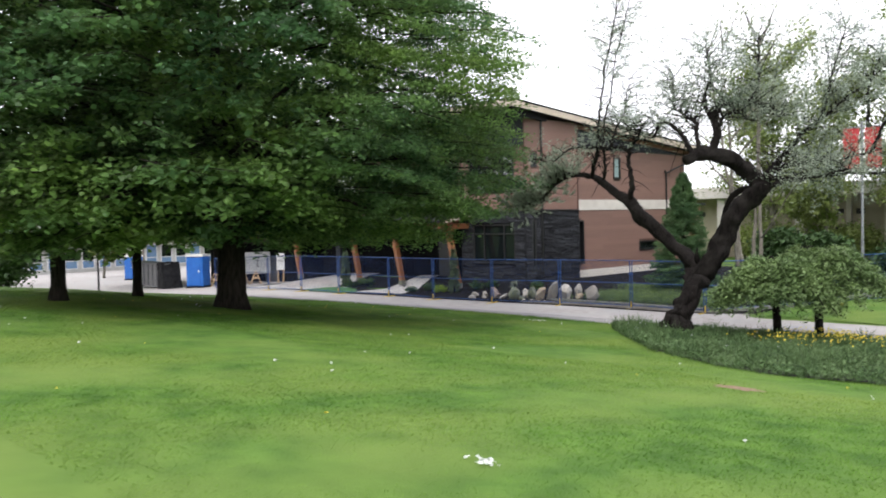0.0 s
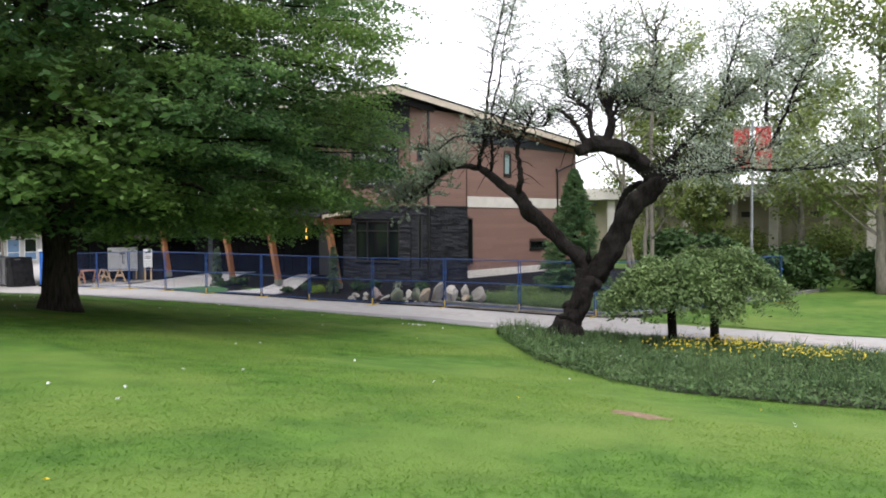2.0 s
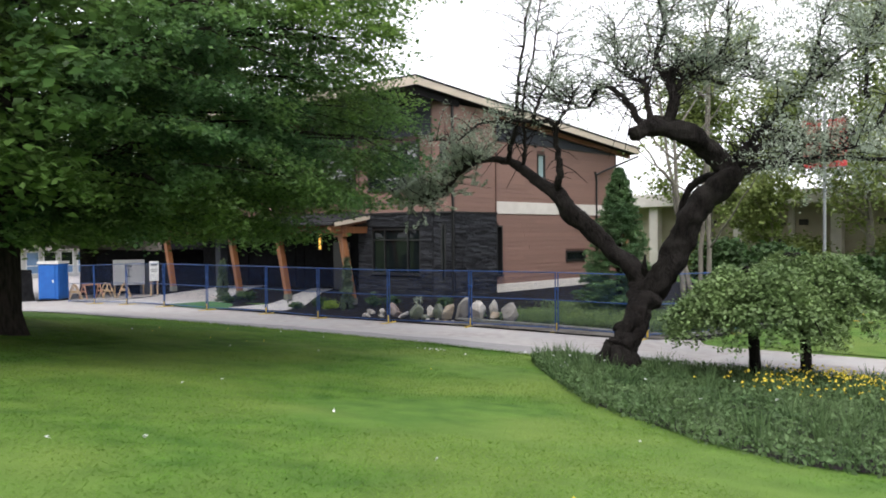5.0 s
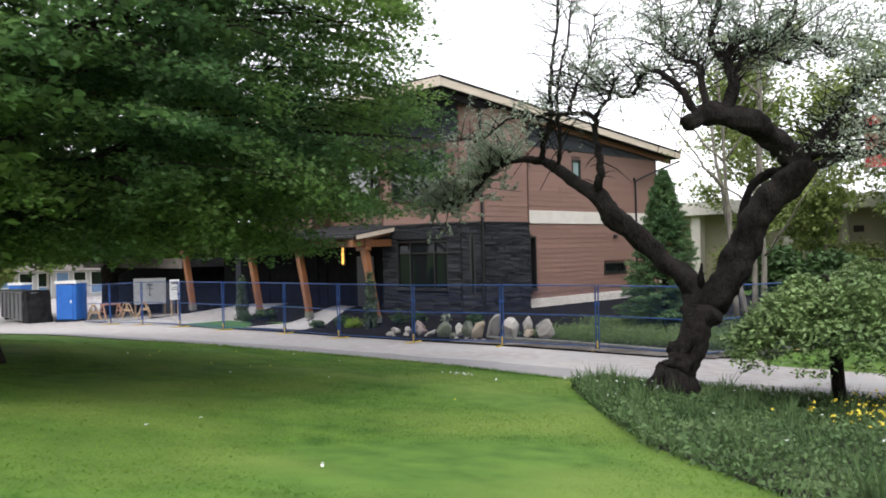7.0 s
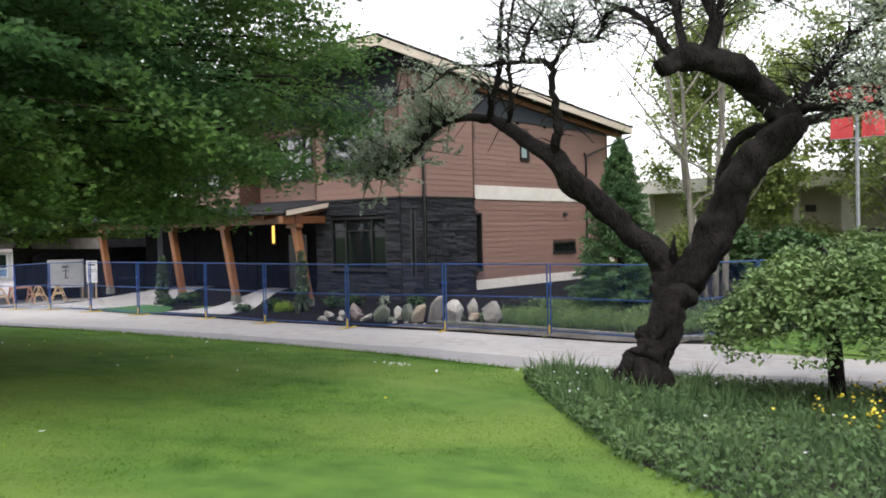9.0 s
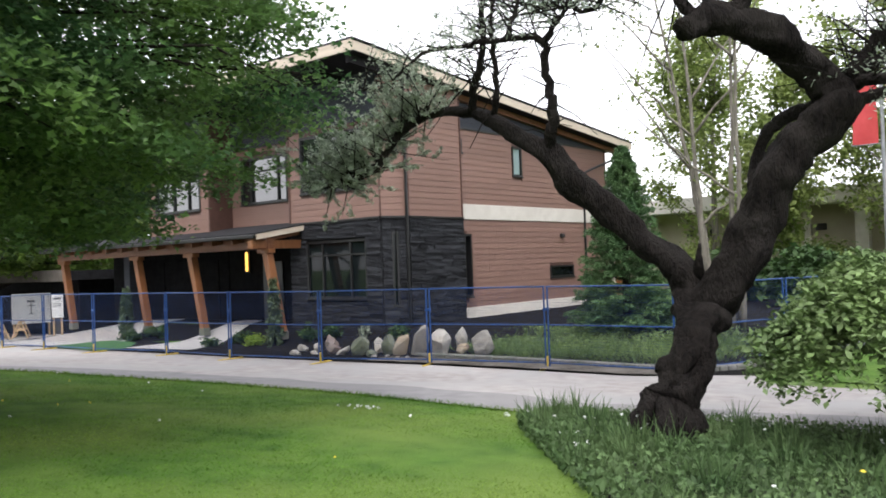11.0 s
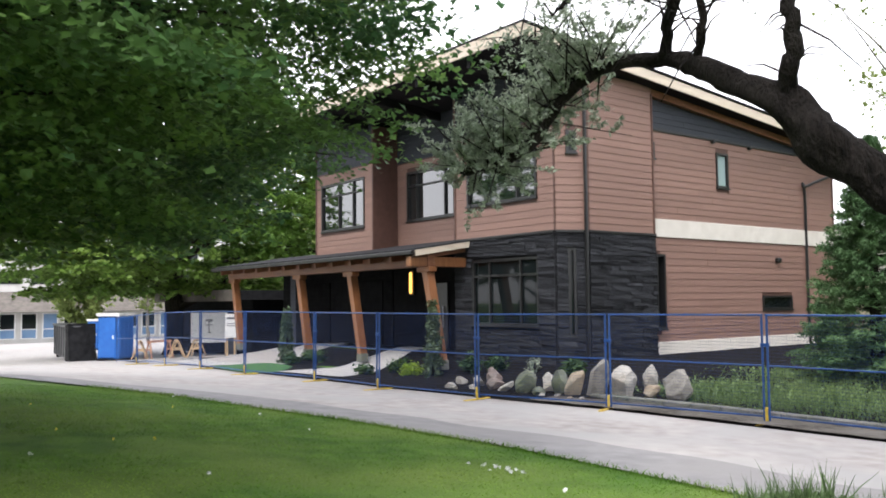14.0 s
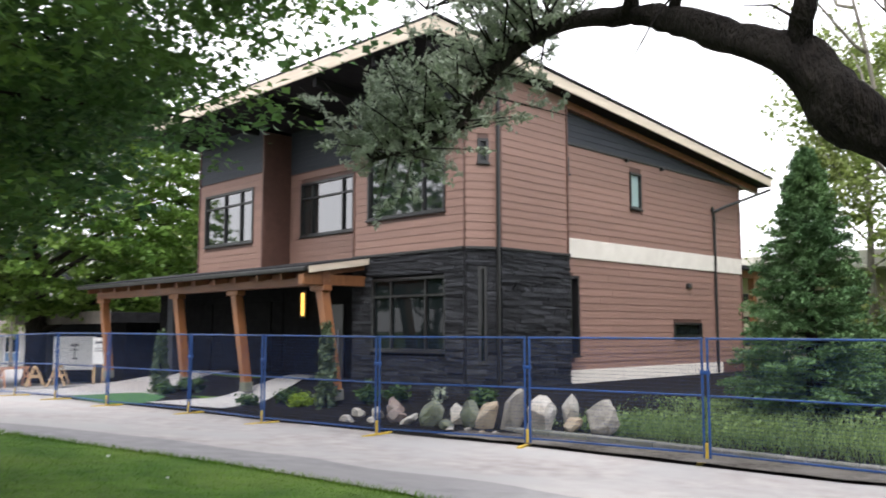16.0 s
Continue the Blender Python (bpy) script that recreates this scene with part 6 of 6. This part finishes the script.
# ---- distance ----
def school_building():
    """Low pale building across the plaza, with a deep shingled eave and a row of blue-panelled windows."""
    t = thing("school_building", "low pale building with blue windows and deep roof", "building")
    x, y0, y1, b = -100.0, 8.0, 62.0, -1.7
    part("wall", prism([(x - 12, y0), (x, y0), (x, y1), (x - 12, y1)], b, 1.7), M_SCHOOL, t)
    bm = prism([(x - 14, y0 - 2), (x + 1.6, y0 - 2), (x + 1.6, y1 + 2), (x - 14, y1 + 2)], 1.5, 3.5)
    for v in bm.verts:
        if v.co.z > 3 and v.co.x > x:
            v.co.x -= 3.5
    part("roof", bm, M_SHINGLE, t, "weathered shingle mansard roof")
    y = y0 + 0.8
    k = 0
    while y < y1 - 2:
        w = part("window", box((x - 0.02, y, b + 0.5), (x + 0.06, y + 1.5, 1.35), 0.01), M_WHITE, t)
        part("pane", box((x + 0.055, y + 0.12, b + 1.5), (x + 0.075, y + 1.38, 1.25)), M_GLASS if k % 3 else M_BLUEPANE, w)
        part("pane", box((x + 0.055, y + 0.12, b + 0.6), (x + 0.075, y + 1.38, b + 1.4)), M_BLUEPANE, w)
        y += 1.95
        k += 1
    t2 = thing("tower_block", "pale multi-storey block far beyond the trees", "building")
    part("wall", prism([(-150, 30), (-125, 36), (-125, 85), (-150, 85)], -2, 15), M_SCHOOL, t2)
    for f in range(4):
        for j in range(12):
            part("window", box((-125.05, 38 + j * 3.8, 1.5 + f * 3.3), (-124.92, 40.6 + j * 3.8, 3.1 + f * 3.3)), M_GLASS, t2)


def hall_building():
    """Beige hall behind the trees: columns, pierced blocks, pale flat roof edge."""
    t = thing("hall_building", "beige hall with white columns and flat pale roof", "building")
    y, z1 = 60.0, 4.65
    part("wall", prism([(-34, y), (30, y), (30, y + 14), (-34, y + 14)], -0.3, z1), M_BEIGE, t)
    part("roof", prism([(-35, y - 1.6), (31, y - 1.6), (31, y + 15), (-35, y + 15)], z1, z1 + 0.75), M_CREAM, t, "pale flat roof edge")
    for i in range(12):
        x = -33.0 + i * 5.4
        part("column", prism([(x - 0.28, y - 1.2), (x + 0.28, y - 1.2), (x + 0.28, y - 0.6), (x - 0.28, y - 0.6)], -0.1, z1), M_CREAM, t)
        xx = x + 2.7
        part("pier", prism([(xx - 0.14, y - 0.3), (xx + 0.14, y - 0.3), (xx + 0.14, y), (xx - 0.14, y)], -0.1, z1), M_CREAM, t)
        for zz in (1.2, 2.3, 3.4):
            for s in (-0.62, 0.62):
                part("opening", box((xx + s - 0.26, y - 0.06, zz), (xx + s + 0.26, y + 0.02, zz + 0.34), 0.02), M_FRAME, t)


def banner_pole():
    t = thing("banner_pole", "grey steel pole carrying red hanging banners", "banner pole", (-12.3, 42.0, gz(-12.3, 42.0)))
    part("pole", tube([(0, 0, -0.05), (0, 0, 7.3)], [0.065, 0.05], 10), M_STEEL, t)
    part("collar", tube([(0, 0, 0), (0, 0, 0.35)], 0.14, 10), M_STEEL, t)
    for s in (-1, 1):
        bm = bmesh.new()
        cols = [[bm.verts.new((s * (0.12 + 0.16 * i), 0.05 * math.sin(i * 1.3 + j) + dy, 5.35 + 0.24 * j)) for j in range(8)] for dy in (0.0, 0.012) for i in range(5)]
        for base_i in (0, 5):
            for i in range(base_i, base_i + 4):
                for j in range(7):
                    bm.faces.new((cols[i][j], cols[i + 1][j], cols[i + 1][j + 1], cols[i][j + 1]))
        part("banner", bm, M_RED, t, "plain red cloth banner", soft=True)
        for z in (5.33, 7.06):
            part("arm", tube([(0, 0, z), (s * 0.8, 0, z)], 0.018, 6), M_STEEL, t)


def lamp_post(at):
    x, y = at
    t = thing("lamp_post", "slim dark lamp post on the plaza", "street lamp", (x, y, gz(x, y)))
    part("pole", tube([(0, 0, 0), (0, 0, 3.9)], [0.07, 0.045], 8), M_FRAME, t)
    part("lantern", tube([(0, 0, 3.9), (0, 0, 4.0), (0, 0, 4.35), (0, 0, 4.45)], [0.08, 0.2, 0.24, 0.05], 10), M_WHITE, t)
    part("foot", tube([(0, 0, 0), (0, 0, 0.25)], 0.12, 8), M_FRAME, t)


school_building()
hall_building()
banner_pole()
lamp_post((-50.5, 25.0))

SPRING = "light spring-green tree with thin upright limbs"
thin_tree((-15.9, 38.4), 10.5, 3.4, 61, "many-stemmed pale-barked tree with sparse new leaves", M_FARLEAF, 4, 0.07, 260, per=7, clear=0.25)
for i, (x, y, h, sp) in enumerate(((-8.6, 47.5, 13, 5.0), (-2.0, 52.0, 12, 4.6), (-14.0, 55.0, 13, 4.8), (5.0, 49.0, 12, 5.0), (-22.5, 55.5, 12, 4.5), (12.0, 53.0, 13, 5.0), (-18.0, 52.5, 9, 3.4), (-5.0, 55.0, 14, 5.0))):
    thin_tree((x, y), h, sp, 70 + i, SPRING, M_FARLEAF, 1, 0.145, 420, clear=0.24, per=32, bark=M_BARK3, group="spring trees beyond the path")
for i, (x, y, h, sp) in enumerate(((-72, 26, 6.5, 2.2), (-78, 36, 7, 2.6), (-90, 22, 9, 3.4), (-92, 46, 10, 4.0), (-84, 14, 9, 3.4), (-66, 48, 9, 3.6), (-75, 56, 12, 4.5))):
    thin_tree((x, y), h, sp, 90 + i, "young light-green tree on the plaza", M_FARLEAF, 1, 0.26, 300, clear=0.3, per=16, group="young trees on the plaza")
for i, (x, y, rad, h) in enumerate(((-12.2, 47.5, 1.8, 2.0), (-9.0, 49.5, 1.7, 1.8), (-15.6, 46.0, 1.5, 2.0), (-18.8, 48.5, 1.5, 2.1))):
    bush((x, y), rad, h, 5200, M_SHRUB, "large dark evergreen shrub beyond the path", 110 + i, 0.16, group="evergreen shrubs beyond the path")
bush((-36.6, 15.6), 1.7, 2.7, 6500, M_SHRUB, "tall clipped leafy hedge bush by the plaza", 130, 0.12)
for i, (x, y, rad, h) in enumerate(((-23.0, 56.0, 2.2, 2.6), (-18.2, 56.6, 2.0, 2.3), (-13.2, 56.2, 2.3, 2.8), (-8.4, 56.8, 2.1, 2.4), (-3.4, 56.2, 2.3, 2.7), (2.0, 56.6, 2.2, 2.5))):
    bush((x, y), rad, h, 4200, M_FARLEAF, "yellow-green spring shrub before the beige hall", 150 + i, 0.13, group="spring shrubs before the hall")
